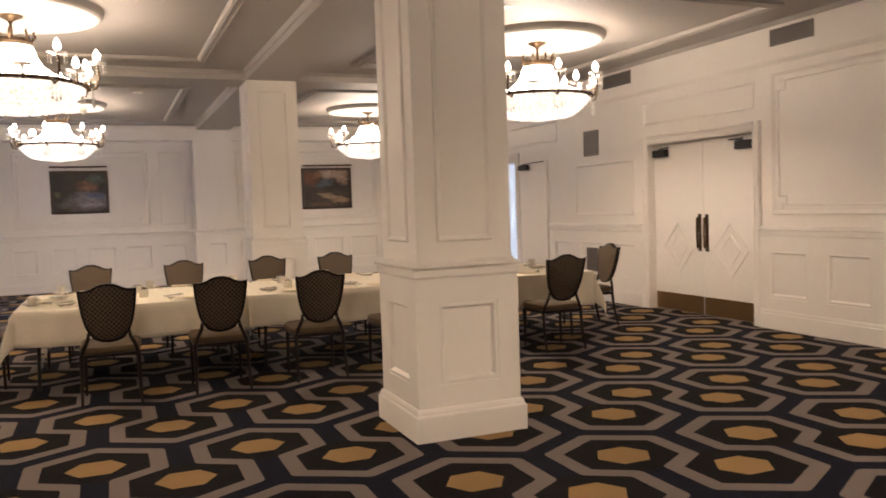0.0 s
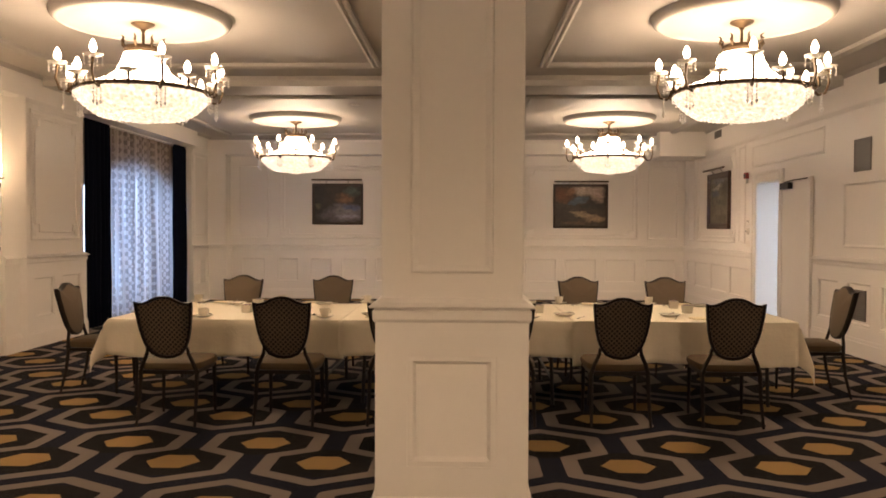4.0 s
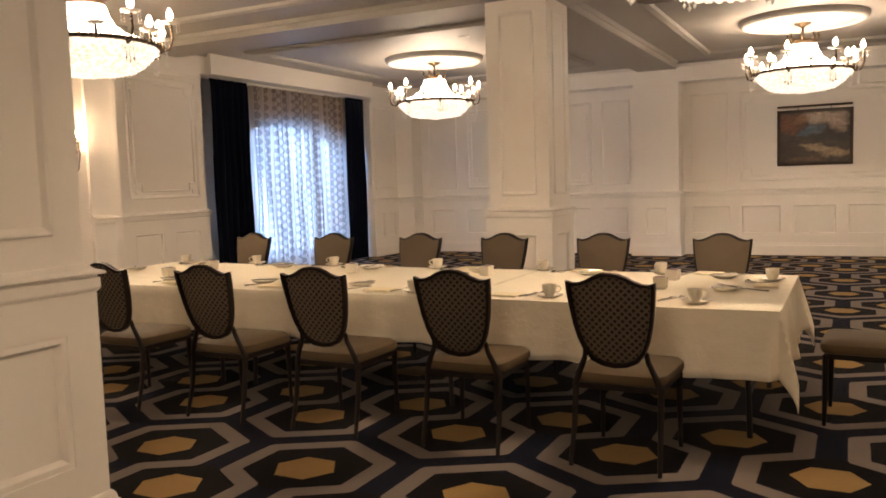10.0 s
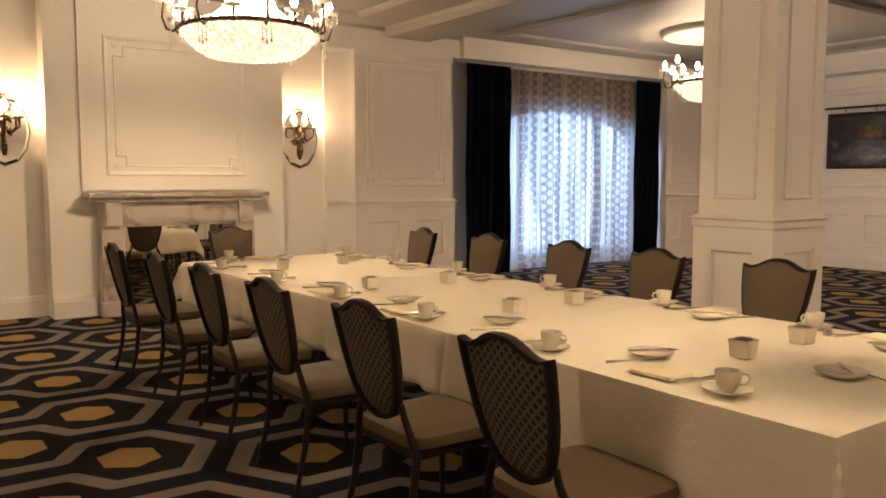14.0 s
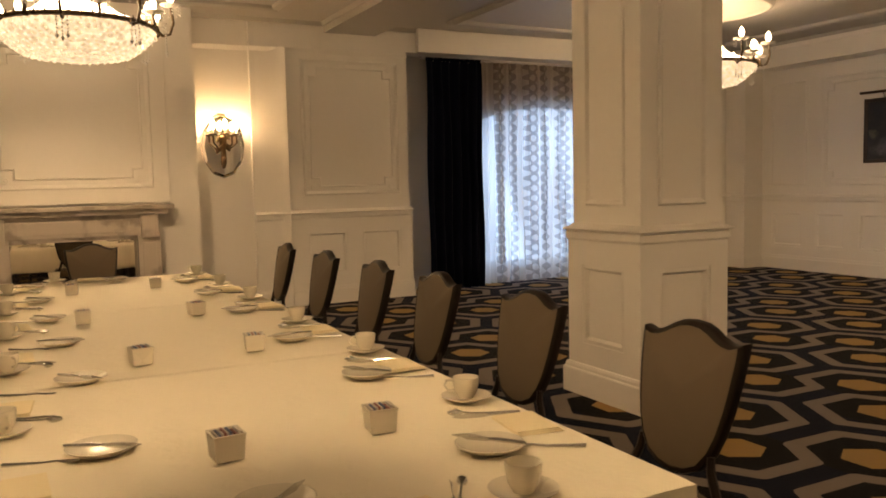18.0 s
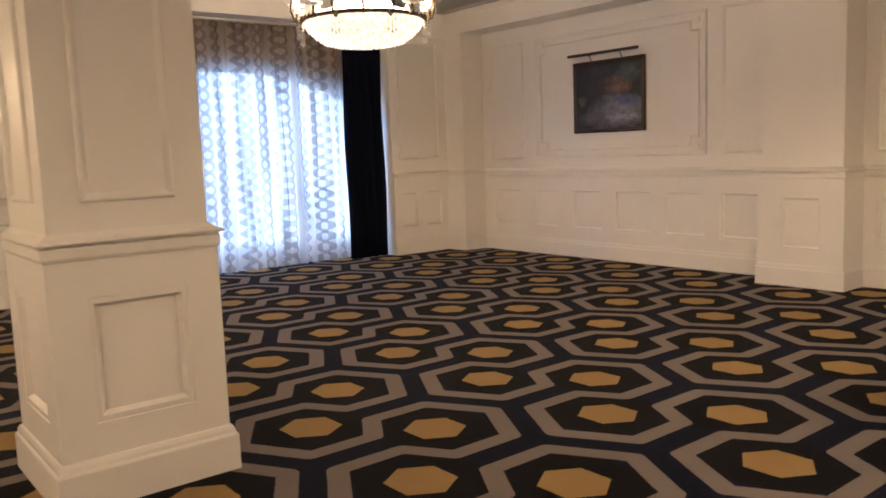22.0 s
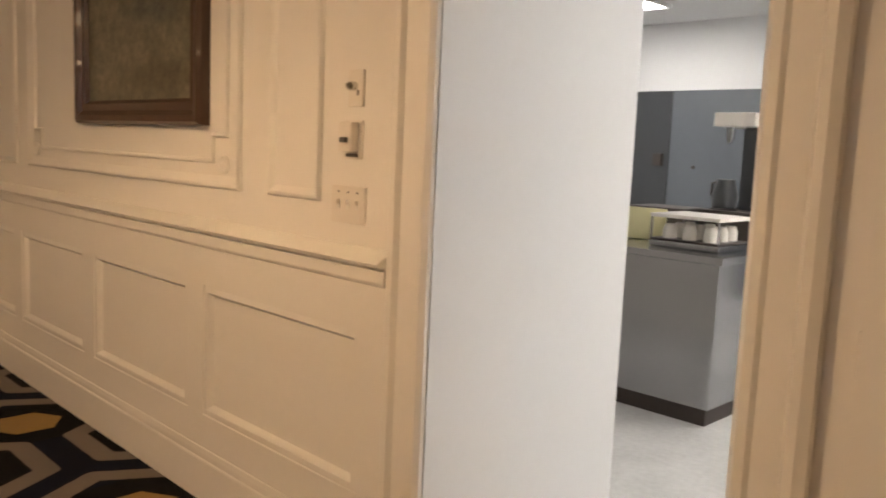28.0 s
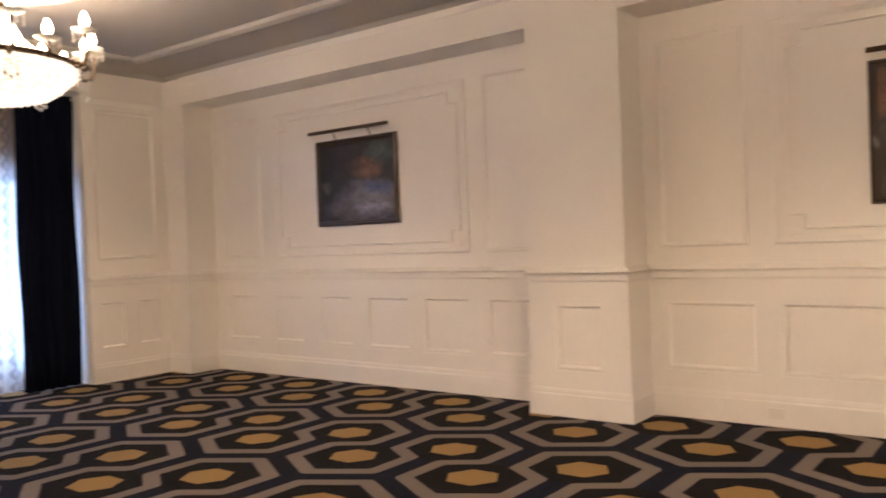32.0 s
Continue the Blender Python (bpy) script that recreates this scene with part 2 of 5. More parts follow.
def sheer_material():
    """Thin patterned voile that lets daylight through, in chains of ovals."""
    m, t, p = nodes_of("patterned voile")
    place = world_place(t)
    sep = t.nodes.new("ShaderNodeSeparateXYZ")
    t.links.new(place, sep.inputs[0])
    wob = math_node(t, 'MULTIPLY', math_node(t, 'SINE', math_node(t, 'MULTIPLY', sep.outputs[2], 22.4)), 0.060)
    y = math_node(t, 'ADD', sep.outputs[1], math_node(t, 'MULTIPLY', math_node(t, 'SINE', math_node(t, 'MULTIPLY', sep.outputs[1], 11.0)), 0.055))
    cell = 0.27
    a = math_node(t, 'PINGPONG', math_node(t, 'ADD', y, wob), cell / 2)
    b = math_node(t, 'PINGPONG', math_node(t, 'SUBTRACT', y, wob), cell / 2)
    line = math_node(t, 'LESS_THAN', math_node(t, 'MINIMUM', a, b), 0.029)
    dense = mix_colour(t, line, (0.80, 0.77, 0.73), (0.34, 0.34, 0.35))
    out = t.nodes["Material Output"]
    thr = t.nodes.new("ShaderNodeBsdfTranslucent")
    dif = t.nodes.new("ShaderNodeBsdfDiffuse")
    clear = t.nodes.new("ShaderNodeBsdfTransparent")
    t.links.new(dense, thr.inputs[0])
    t.links.new(mix_colour(t, line, (0.46, 0.35, 0.245), (0.42, 0.32, 0.225)), dif.inputs[0])
    stretch = t.nodes.new("ShaderNodeVectorMath")
    stretch.operation = 'MULTIPLY'
    t.links.new(place, stretch.inputs[0])
    stretch.inputs[1].default_value = (1.0, 1.0, 0.12)
    thin_fold = math_node(t, 'MULTIPLY', math_node(t, 'MAXIMUM', math_node(t, 'SUBTRACT', noise_tex(t, stretch.outputs[0], 5.0, 2), 0.42), 0.0), 1.0)
    open_weave = math_node(t, 'ADD', thin_fold, 0.10)
    m1 = t.nodes.new("ShaderNodeMixShader")
    m1.inputs[0].default_value = 0.55
    t.links.new(dif.outputs[0], m1.inputs[1])
    t.links.new(thr.outputs[0], m1.inputs[2])
    m2 = t.nodes.new("ShaderNodeMixShader")
    t.links.new(math_node(t, 'SUBTRACT', open_weave, math_node(t, 'MULTIPLY', line, 0.075)), m2.inputs[0])
    t.links.new(m1.outputs[0], m2.inputs[1])
    t.links.new(clear.outputs[0], m2.inputs[2])
    t.links.new(m2.outputs[0], out.inputs[0])
    t.nodes.remove(p)
    return m


PAINT = surface("warm white satin paint", (0.80, 0.755, 0.70), 0.42, vary=0.05, grain=25, relief=0.05, blotch=0.8)
# about half the wall paint's tone: the ceiling's weaker light is put into the colour
DIM_CEILING = surface("dimmed ceiling paint", (0.40, 0.375, 0.343), 0.5, vary=0.06, grain=20, relief=0.04, blotch=0.6)
CARPET = carpet_material()
FRAME_WOOD = surface("dark chair frame", (0.012, 0.0070, 0.0048), 0.46, vary=0.2, grain=90, relief=0.05, spec=0.22)
SEAT_CLOTH = surface("taupe seat cloth", (0.098, 0.067, 0.036), 0.66, vary=0.12, grain=300, relief=0.25, blotch=4, spec=0.25)
BACK_CLOTH = surface("taupe back cloth", (0.104, 0.075, 0.047), 0.85, vary=0.1, grain=400, relief=0.2, blotch=4)
LATTICE = woven_material("latticed back cloth", (0.011, 0.008, 0.006), (0.104, 0.073, 0.047), 27.0)
LINEN = surface("cream tablecloth linen", (0.83, 0.755, 0.61), 0.8, vary=0.04, grain=220, relief=0.12, blotch=2.5)
lt = LINEN.node_tree
crease = noise_tex(lt, world_place(lt), 5.0, 5, 0.6)
fold_bump = lt.nodes.new("ShaderNodeBump")
fold_bump.inputs["Strength"].default_value = 0.5
fold_bump.inputs["Distance"].default_value = 0.03
lt.links.new(crease, fold_bump.inputs["Height"])
lt.links.new([n for n in lt.nodes if n.type == 'BUMP' and n is not fold_bump and n.name != fold_bump.name][0].outputs[0], fold_bump.inputs["Normal"])
lt.links.new(fold_bump.outputs[0], lt.nodes["Principled BSDF"].inputs["Normal"])
NAPKIN = surface("ivory napkin cloth", (0.82, 0.71, 0.49), 0.85, vary=0.05, grain=260, relief=0.15, blotch=6)
CHINA = surface("white china", (0.78, 0.74, 0.68), 0.28, vary=0.02, grain=40, relief=0)
TABLEWARE = surface("cream china", (0.69, 0.63, 0.52), 0.26, vary=0.03, grain=40, relief=0)
STEEL = surface("cutlery steel", (0.62, 0.6, 0.57), 0.22, 1.0, vary=0.08, grain=60, relief=0)
NAVY = surface("navy velvet curtain", (0.004, 0.006, 0.014), 0.95, vary=0.3, grain=40, relief=0.1, spec=0.08)
SHEER = sheer_material()
MARBLE = marble_material()
MIRROR = surface("aged mirror", (0.82, 0.80, 0.76), 0.03, 1.0, vary=0.03, grain=10, relief=0)
BRONZE = surface("aged bronze", (0.10, 0.066, 0.038), 0.4, 0.85, vary=0.3, grain=80, relief=0.1)
BLACK_METAL = surface("blackened closer metal", (0.018, 0.016, 0.015), 0.45, 0.4, vary=0.2, grain=60, relief=0.05)
GILT = surface("dark gilt frame wood", (0.038, 0.017, 0.008), 0.36, vary=0.35, grain=50, relief=0.2, coat=0.2)
RED_WOOD = surface("red-brown frame wood", (0.050, 0.020, 0.0095), 0.36, vary=0.3, grain=50, relief=0.15, coat=0.2)
BRASS = surface("worn brass plate", (0.30, 0.19, 0.09), 0.35, 0.9, vary=0.2, grain=30, relief=0.08)
GREY_VENT = surface("grey grille metal", (0.16, 0.14, 0.125), 0.5, 0.3, vary=0.15, grain=60, relief=0.05)
PLASTIC = surface("ivory switch plastic", (0.76, 0.70, 0.63), 0.35, vary=0.05, grain=60, relief=0)
DARK_TOGGLE = surface("dark toggle", (0.05, 0.04, 0.035), 0.4, vary=0.1, relief=0)
RED_PLASTIC = surface("red alarm plastic", (0.35, 0.05, 0.04), 0.4, vary=0.1, relief=0)
COLD_WALL = surface("cool white service wall", (0.70, 0.71, 0.72), 0.6, vary=0.05, grain=20, relief=0.05, blotch=0.9)
STAINLESS = surface("brushed stainless", (0.36, 0.36, 0.37), 0.17, 1.0, vary=0.06, grain=220, relief=0.02)
SLATE = surface("grey backsplash", (0.10, 0.115, 0.13), 0.45, vary=0.12, grain=10, relief=0.02)
DARK_STEEL = surface("dark satin steel", (0.045, 0.05, 0.055), 0.4, vary=0.1, grain=30, relief=0.02)
SERVICE_FLOOR = surface("pale service floor", (0.62, 0.62, 0.61), 0.32, vary=0.45, grain=30, relief=0.05, blotch=4)
DARK_BASE = surface("dark kick plate", (0.035, 0.022, 0.018), 0.5, vary=0.2, relief=0.05)
PAPER = surface("yellow paper", (0.92, 0.87, 0.52), 0.7, vary=0.04, relief=0.05)
PACKET_BLUE = surface("blue packet", (0.06, 0.09, 0.20), 0.5, vary=0.1, relief=0)
PACKET_RED = surface("red packet", (0.26, 0.08, 0.07), 0.5, vary=0.1, relief=0)
PACKET_WHITE = surface("white packet", (0.50, 0.46, 0.42), 0.5, vary=0.05, relief=0)
CRYSTAL = glow("lit crystal bowl", (1.0, 0.83, 0.60), BOWL_GLOW, 26.0)
STRANDS = glow("lit crystal strands", (1.0, 0.82, 0.60), TENT_GLOW, 0.0)
BULB = glow("candle bulb", (1.0, 0.80, 0.55), BULB_GLOW)
SCONCE_BULB = glow("sconce bulb", (1.0, 0.72, 0.42), SCONCE_GLOW)
PENDANT = surface("clear crystal drop", (0.88, 0.86, 0.83), 0.10, 0.0, vary=0.1, grain=200, relief=0)
PANEL_LIGHT = glow("service light panel", (0.84, 0.93, 1.0), 14.0)
DAY = glow("bright daylight haze", (0.34, 0.63, 1.18), 2.05)
# made-up dark tone that keeps the space behind the sheer's top in shade
DARKENED_HEAD = surface("darkened head plaster", (0.36, 0.275, 0.195), 0.8, vary=0.1, grain=20, relief=0.05)
PALE_GROUND = surface("added pale ground", (0.62, 0.61, 0.59), 0.9, vary=0.2, grain=6, relief=0.1)


# ---- mesh helpers ----
def link(name, bm, material, parent=None, label="", smooth=False):
    me = bpy.data.meshes.new(name)
    bmesh.ops.recalc_face_normals(bm, faces=bm.faces)
    bm.to_mesh(me)
    bm.free()
    me.materials.append(material)
    if smooth:
        me.polygons.foreach_set("use_smooth", [True] * len(me.polygons))
        me.set_sharp_from_angle(angle=radians(40))
    ob = new(name, me)
    if parent:
        ob.parent = parent
    if label:
        tagged(ob, label)
    return ob


def part(name, bm, material, parent, label="", smooth=False):
    """One mesh under a thing or under a part."""
    return link(name, bm, material, parent, label, smooth)


def empty(name, m=None):
    ob = new(name)
    ob.empty_display_size = 0.1
    if m:
        ob.matrix_basis = m
    return ob


def box(x0, x1, y0, y1, z0, z1, bev=0.0, bm=None):
    own = bm is None
    bm = bm or bmesh.new()
    vs = [bm.verts.new(p) for p in ((x0, y0, z0), (x1, y0, z0), (x1, y1, z0), (x0, y1, z0), (x0, y0, z1), (x1, y0, z1), (x1, y1, z1), (x0, y1, z1))]
    for f in ((0, 3, 2, 1), (4, 5, 6, 7), (0, 1, 5, 4), (1, 2, 6, 5), (2, 3, 7, 6), (3, 0, 4, 7)):
        bm.faces.new([vs[i] for i in f])
    if bev and own:
        bmesh.ops.bevel(bm, geom=bm.edges[:], offset=bev, segments=2, affect='EDGES', profile=0.7)
    return bm


def boxes(*rows):
    bm = bmesh.new()
    for r in rows:
        box(*r, bm=bm)
    return bm


def lathe(profile, steps=32, bm=None, at=(0, 0, 0), caps=False):
    bm = bm or bmesh.new()
    rings = []
    for r, z in profile:
        rings.append([bm.verts.new((at[0] + r * math.cos(2 * math.pi * i / steps), at[1] + r * math.sin(2 * math.pi * i / steps), at[2] + z)) for i in range(steps)])
    for a, b in zip(rings, rings[1:]):
        for i in range(steps):
            bm.faces.new((a[i], a[(i + 1) % steps], b[(i + 1) % steps], b[i]))
    if caps:
        bm.faces.new(rings[0])
        bm.faces.new(rings[-1])
    return bm


def tube(points, radius, sides=8, bm=None, squash=1.0):
    """A round bar along points; radius a number or one for each point."""
    bm = bm or bmesh.new()
    pts = [Vector(p) for p in points]
    rad = radius if isinstance(radius, (list, tuple)) else [radius] * len(pts)
    rings, side = [], None
    for i, p in enumerate(pts):
        d = (pts[min(i + 1, len(pts) - 1)] - pts[max(i - 1, 0)]).normalized()
        if side is None:
            side = d.cross(Vector((0, 0, 1)) if abs(d.z) < 0.9 else Vector((0, 1, 0))).normalized()
        side = (side - d * side.dot(d)).normalized()
        up = d.cross(side)
        rings.append([bm.verts.new(p + (side * math.cos(2 * math.pi * k / sides) * squash + up * math.sin(2 * math.pi * k / sides)) * rad[i]) for k in range(sides)])
    for a, b in zip(rings, rings[1:]):
        for k in range(sides):
            bm.faces.new((a[k], a[(k + 1) % sides], b[(k + 1) % sides], b[k]))
    bm.faces.new(rings[0])
    bm.faces.new(rings[-1])
    return bm


def sweep_frame(origin, u, v, n, w, h, profile, bm=None):
    """A mitred moulding round a rectangle. profile: (inset from the outer edge, height off the wall)."""
    bm = bm or bmesh.new()
    o, u, v, n = Vector(origin), Vector(u), Vector(v), Vector(n)
    loops = []
    for inset, lift in profile:
        loops.append([bm.verts.new(o + u * a + v * b + n * lift) for a, b in ((inset, inset), (w - inset, inset), (w - inset, h - inset), (inset, h - inset))])
    for a, b in zip(loops, loops[1:]):
        for i in range(4):
            bm.faces.new((a[i], a[(i + 1) % 4], b[(i + 1) % 4], b[i]))
    return bm


def sweep_line(start, end, n, profile, bm=None, mitre=(0, 0)):
    """A straight moulding from start to end. profile: (lift off the wall along n, height); mitre 1 at an outer corner."""
    bm = bm or bmesh.new()
    ends = []
    along = (Vector(end) - Vector(start)).normalized()
    for p, m in ((Vector(start), -mitre[0]), (Vector(end), mitre[1])):
        ends.append([bm.verts.new(p + Vector(n) * a + along * (m * max(a, 0)) + Vector((0, 0, b))) for a, b in profile])
    k = len(profile)
    for i in range(k):
        bm.faces.new((ends[0][i], ends[0][(i + 1) % k], ends[1][(i + 1) % k], ends[1][i]))
    bm.faces.new(ends[0])
    bm.faces.new(ends[1][::-1])
    return bm


def holed_board(origin, u, n, w, h, holes, lift, mitre=(0, 0)):
    """A board standing off a wall by lift, with rectangular openings (u0, u1, v0, v1) in it."""
    o, u, n = Vector(origin), Vector(u), Vector(n)
    lo, hi = -lift * mitre[0], w + lift * mitre[1]
    us = sorted({lo, hi} | {a for r in holes for a in r[:2]})
    vs = sorted({0.0, h} | {a for r in holes for a in r[2:]})
    bm = bmesh.new()
    grid = [[bm.verts.new(o + u * a + n * lift + Vector((0, 0, b))) for b in vs] for a in us]
    for i in range(len(us) - 1):
        for j in range(len(vs) - 1):
            a, b = (us[i] + us[i + 1]) / 2, (vs[j] + vs[j + 1]) / 2
            if not any(r[0] < a < r[1] and r[2] < b < r[3] for r in holes):
                bm.faces.new((grid[i][j], grid[i + 1][j], grid[i + 1][j + 1], grid[i][j + 1]))
    for side, x in ((0, 0.0 if not mitre[0] else lo), (-1, w if not mitre[1] else hi)):
        back = [bm.verts.new(o + u * (x if abs(x) < 1e-6 or x == w else (0.0 if side == 0 else w)) - n * 0.001 + Vector((0, 0, b))) for b in vs]
        for j in range(len(vs) - 1):
            bm.faces.new((grid[side][j], grid[side][j + 1], back[j + 1], back[j]))
    return bm


SLIM_PANEL = ((0.0, -0.002), (0.004, 0.010), (0.010, 0.016), (0.018, 0.015), (0.032, 0.005), (0.042, -0.002))
WIDE_PANEL = ((0.0, -0.002), (0.004, 0.012), (0.011, 0.019), (0.020, 0.018), (0.042, 0.005), (0.054, -0.002))
RAIL = ((-0.002, -0.078), (0.022, -0.076), (0.033, -0.066), (0.036, -0.058), (0.036, -0.022), (0.030, -0.018), (0.030, -0.010), (0.058, -0.008), (0.062, 0.001), (0.054, 0.007), (0.030, 0.022), (0.012, 0.034), (-0.002, 0.038))
BASE = ((-0.002, 0.0), (0.042, 0.0), (0.042, 0.165), (0.040, 0.172), (0.036, 0.175), (0.035, 0.195), (0.031, 0.215), (-0.002, 0.217))
PICTURE_RAIL = ((-0.002, -0.05), (0.010, -0.05), (0.030, -0.012), (0.034, 0.0), (-0.002, 0.0))
RAIL_Z = 1.108
BOARD = 0.026         # thickness of the wainscot boards round the sunk panels
SUNK = ((0.0, 0.0), (0.001, -0.0045), (0.005, -0.0045), (0.026, -0.002), (0.029, -0.005), (0.041, -0.022), (0.044, -0.028))
Z = (0, 0, 1)

# ---- plan ----
WEST, EAST, SOUTH, NORTH = -2.79, 7.155, -2.2, 17.475
PIER = 17.08          # front of the far piers and their soffit
CEIL, BEAM = 3.37, 3.25
X, Y, NX, NY = (1, 0, 0), (0, 1, 0), (-1, 0, 0), (0, -1, 0)


def structure(ob, label, category):
    return tagged(ob, label, category, kind="structure")


# ---- floor and ceiling ----
structure(link("floor", box(-3.6, EAST + 0.3, SOUTH - 0.2, NORTH + 0.2, -0.1, 0), CARPET),
          "dark carpet with gold hexagons and taupe bands", "carpet")

ceiling = structure(link("ceiling", box(-3.6, EAST + 0.3, SOUTH - 0.2, NORTH + 0.2, CEIL, CEIL + 0.15), DIM_CEILING),
                    "pale ceiling between deep beams, its colour dimmed for weak light", "ceiling")


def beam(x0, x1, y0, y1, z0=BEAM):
    b = link("ceiling_beam", box(x0, x1, y0, y1, z0, CEIL + 0.02), DIM_CEILING)
    return structure(b, "boxed cream ceiling beam, its colour dimmed like the ceiling's", "beam")


COLUMN_Y = (4.495, 10.742)
for a, b in ((SOUTH, COLUMN_Y[0] - 0.345), (COLUMN_Y[0] + 0.33, COLUMN_Y[1] - 0.33), (COLUMN_Y[1] + 0.33, PIER)):
    beam(2.13, 2.80, a, b)
for y in COLUMN_Y:
    beam(WEST, EAST, y - 0.33, y + 0.33, BEAM + 0.003)

# moulded rectangle and round medallion on the ceiling of each bay
BAYS = [(x0, x1, y0, y1) for x0, x1 in ((WEST, 2.13), (2.80, EAST)) for y0, y1 in ((SOUTH, 4.165), (4.825, 10.41), (11.07, PIER))]
DOWN = (0, 0, -1)
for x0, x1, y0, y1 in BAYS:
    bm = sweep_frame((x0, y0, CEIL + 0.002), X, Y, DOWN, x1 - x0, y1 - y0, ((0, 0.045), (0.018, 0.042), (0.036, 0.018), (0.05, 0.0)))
    part("cornice", bm, DIM_CEILING, ceiling)
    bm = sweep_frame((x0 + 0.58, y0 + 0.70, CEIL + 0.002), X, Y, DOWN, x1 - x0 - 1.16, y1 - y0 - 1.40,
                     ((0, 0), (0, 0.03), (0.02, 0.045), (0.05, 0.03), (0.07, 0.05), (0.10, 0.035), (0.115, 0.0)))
    part("ceiling_moulding", bm, DIM_CEILING, ceiling)


# ---- panelled walls ----
def panel(wall, origin, u, n, w, h, profile=SLIM_PANEL):
    return part("panel_moulding", sweep_frame(origin, u, Z, n, w, h, profile), PAINT, wall)


def fancy_panel(wall, origin, u, n, w, h):
    """A large panel: an outer bead, an inner bead with notched corners and a small rosette in each notch."""
    panel(wall, origin, u, n, w, h, WIDE_PANEL)
    o, uu, nn = Vector(origin), Vector(u), Vector(n)
    a, c = 0.095, 0.10
    pts = [(a + c, a), (w - a - c, a), (w - a - c, a + c), (w - a, a + c), (w - a, h - a - c), (w - a - c, h - a - c), (w - a - c, h - a), (a + c, h - a), (a + c, h - a - c), (a, h - a - c), (a, a + c), (a + c, a + c)]
    bm = bmesh.new()
    loops = []
    for inset, lift in ((0, -0.002), (0.003, 0.011), (0.007, 0.016), (0.013, 0.014), (0.020, -0.002)):
        ring = []
        for i, (p, q) in enumerate(pts):
            e0 = Vector(pts[i]) - Vector(pts[i - 1])
            e1 = Vector(pts[(i + 1) % 12]) - Vector(pts[i])
            n0, n1 = Vector((-e0.y, e0.x)).normalized(), Vector((-e1.y, e1.x)).normalized()
            s = Vector((p, q)) + (n0 + n1) * inset
            ring.append(bm.verts.new(o + uu * s.x + Vector((0, 0, s.y)) + nn * lift))
        loops.append(ring)
    for r, q in zip(loops, loops[1:]):
        for i in range(12):
            bm.faces.new((r[i], r[(i + 1) % 12], q[(i + 1) % 12], q[i]))
    part("panel_moulding", bm, PAINT, wall)
    for x in (a + 0.03, w - a - 0.03):
        for z in (a, h - a):
            bm = bmesh.new()
            rings = []
            for r, lift in ((0.036, -0.002), (0.036, 0.008), (0.030, 0.013), (0.022, 0.009), (0.012, 0.010), (0.004, 0.015)):
                rings.append([bm.verts.new(o + uu * (x + r * math.cos(k * math.pi / 7)) + Vector((0, 0, z + r * math.sin(k * math.pi / 7))) + nn * lift) for k in range(14)])
            for r, q in zip(rings, rings[1:]):
                for k in range(14):
                    bm.faces.new((r[k], r[(k + 1) % 14], q[(k + 1) % 14], q[k]))
            bm.faces.new(rings[-1])
            part("rosette", bm, PAINT, wall)


def run(wall, name, start, end, n, profile, mitre=(0, 0)):
    return part(name, sweep_line(start, end, n, profile, None, mitre), PAINT, wall)


def dress(wall, start, end, n, lows=(), rail=RAIL_Z, base=True, mitre=(0, 0)):
    """Baseboard, chair rail and a boarded dado with sunk panels on a straight stretch."""
    s, e = Vector(start), Vector(end)
    u = (e - s).normalized()
    if base:
        run(wall, "baseboard", s, e, n, BASE, mitre)
    if rail:
        run(wall, "chair_rail", s + Vector((0, 0, rail)), e + Vector((0, 0, rail)), n, RAIL, mitre)
        z0, z1 = 0.20, rail - 0.060
        part("wainscot", holed_board(s + Vector((0, 0, z0)), u, n, (e - s).length, z1 - z0, [(a, b, 0.352 - z0, 0.878 - z0) for a, b in lows], BOARD, mitre), PAINT, wall)
    for a, b in lows:
        part("panel_moulding", sweep_frame(s + u * a + Vector(n) * BOARD + Vector((0, 0, 0.352)), u, Z, n, b - a, 0.526, SUNK), PAINT, wall)


# far wall
wall_north = structure(link("wall_north", box(-3.6, EAST + 0.3, NORTH, NORTH + 0.2, 0, CEIL), PAINT), "cream panelled far wall with chair rail", "wall")
soffit = part("soffit", boxes((-2.47, 2.04, PIER, NORTH, 3.03, CEIL), (2.83, EAST, PIER, NORTH, 3.03, CEIL)), PAINT, wall_north)
pier = part("pier", box(2.04, 2.83, PIER, NORTH, 0, CEIL), PAINT, wall_north)
dress(wall_north, (2.83, PIER, 0), (2.04, PIER, 0), NY, ((0.18, 0.59),), mitre=(1, 1))
dress(wall_north, (2.04, PIER, 0), (2.04, NORTH, 0), NX, mitre=(1, 0))
dress(wall_north, (2.83, NORTH, 0), (2.83, PIER, 0), X, mitre=(0, 1))
dress(wall_north, (EAST, NORTH, 0), (2.83, NORTH, 0), NY, [(EAST - b, EAST - a) for a, b in ((2.965, 3.655), (3.80, 4.475), (4.615, 5.32), (5.455, 6.145), (6.295, 6.97))])
dress(wall_north, (2.04, NORTH, 0), (-2.47, NORTH, 0), NY, [(2.04 - b, 2.04 - a) for a, b in ((-2.255, -1.715), (-1.475, -1.005), (-0.775, -0.285), (-0.105, 0.455), (0.615, 1.165), (1.345, 1.855))])
for a, b in ((2.95, 3.60), (6.38, 7.01), (-2.30, -1.65), (1.35, 1.88)):
    panel(wall_north, (b, NORTH, 1.272), NX, NY, b - a, 1.56)
fancy_panel(wall_north, (6.18, NORTH, 1.272), NX, NY, 2.41, 1.56)
fancy_panel(wall_north, (1.17, NORTH, 1.272), NX, NY, 2.59, 1.56)
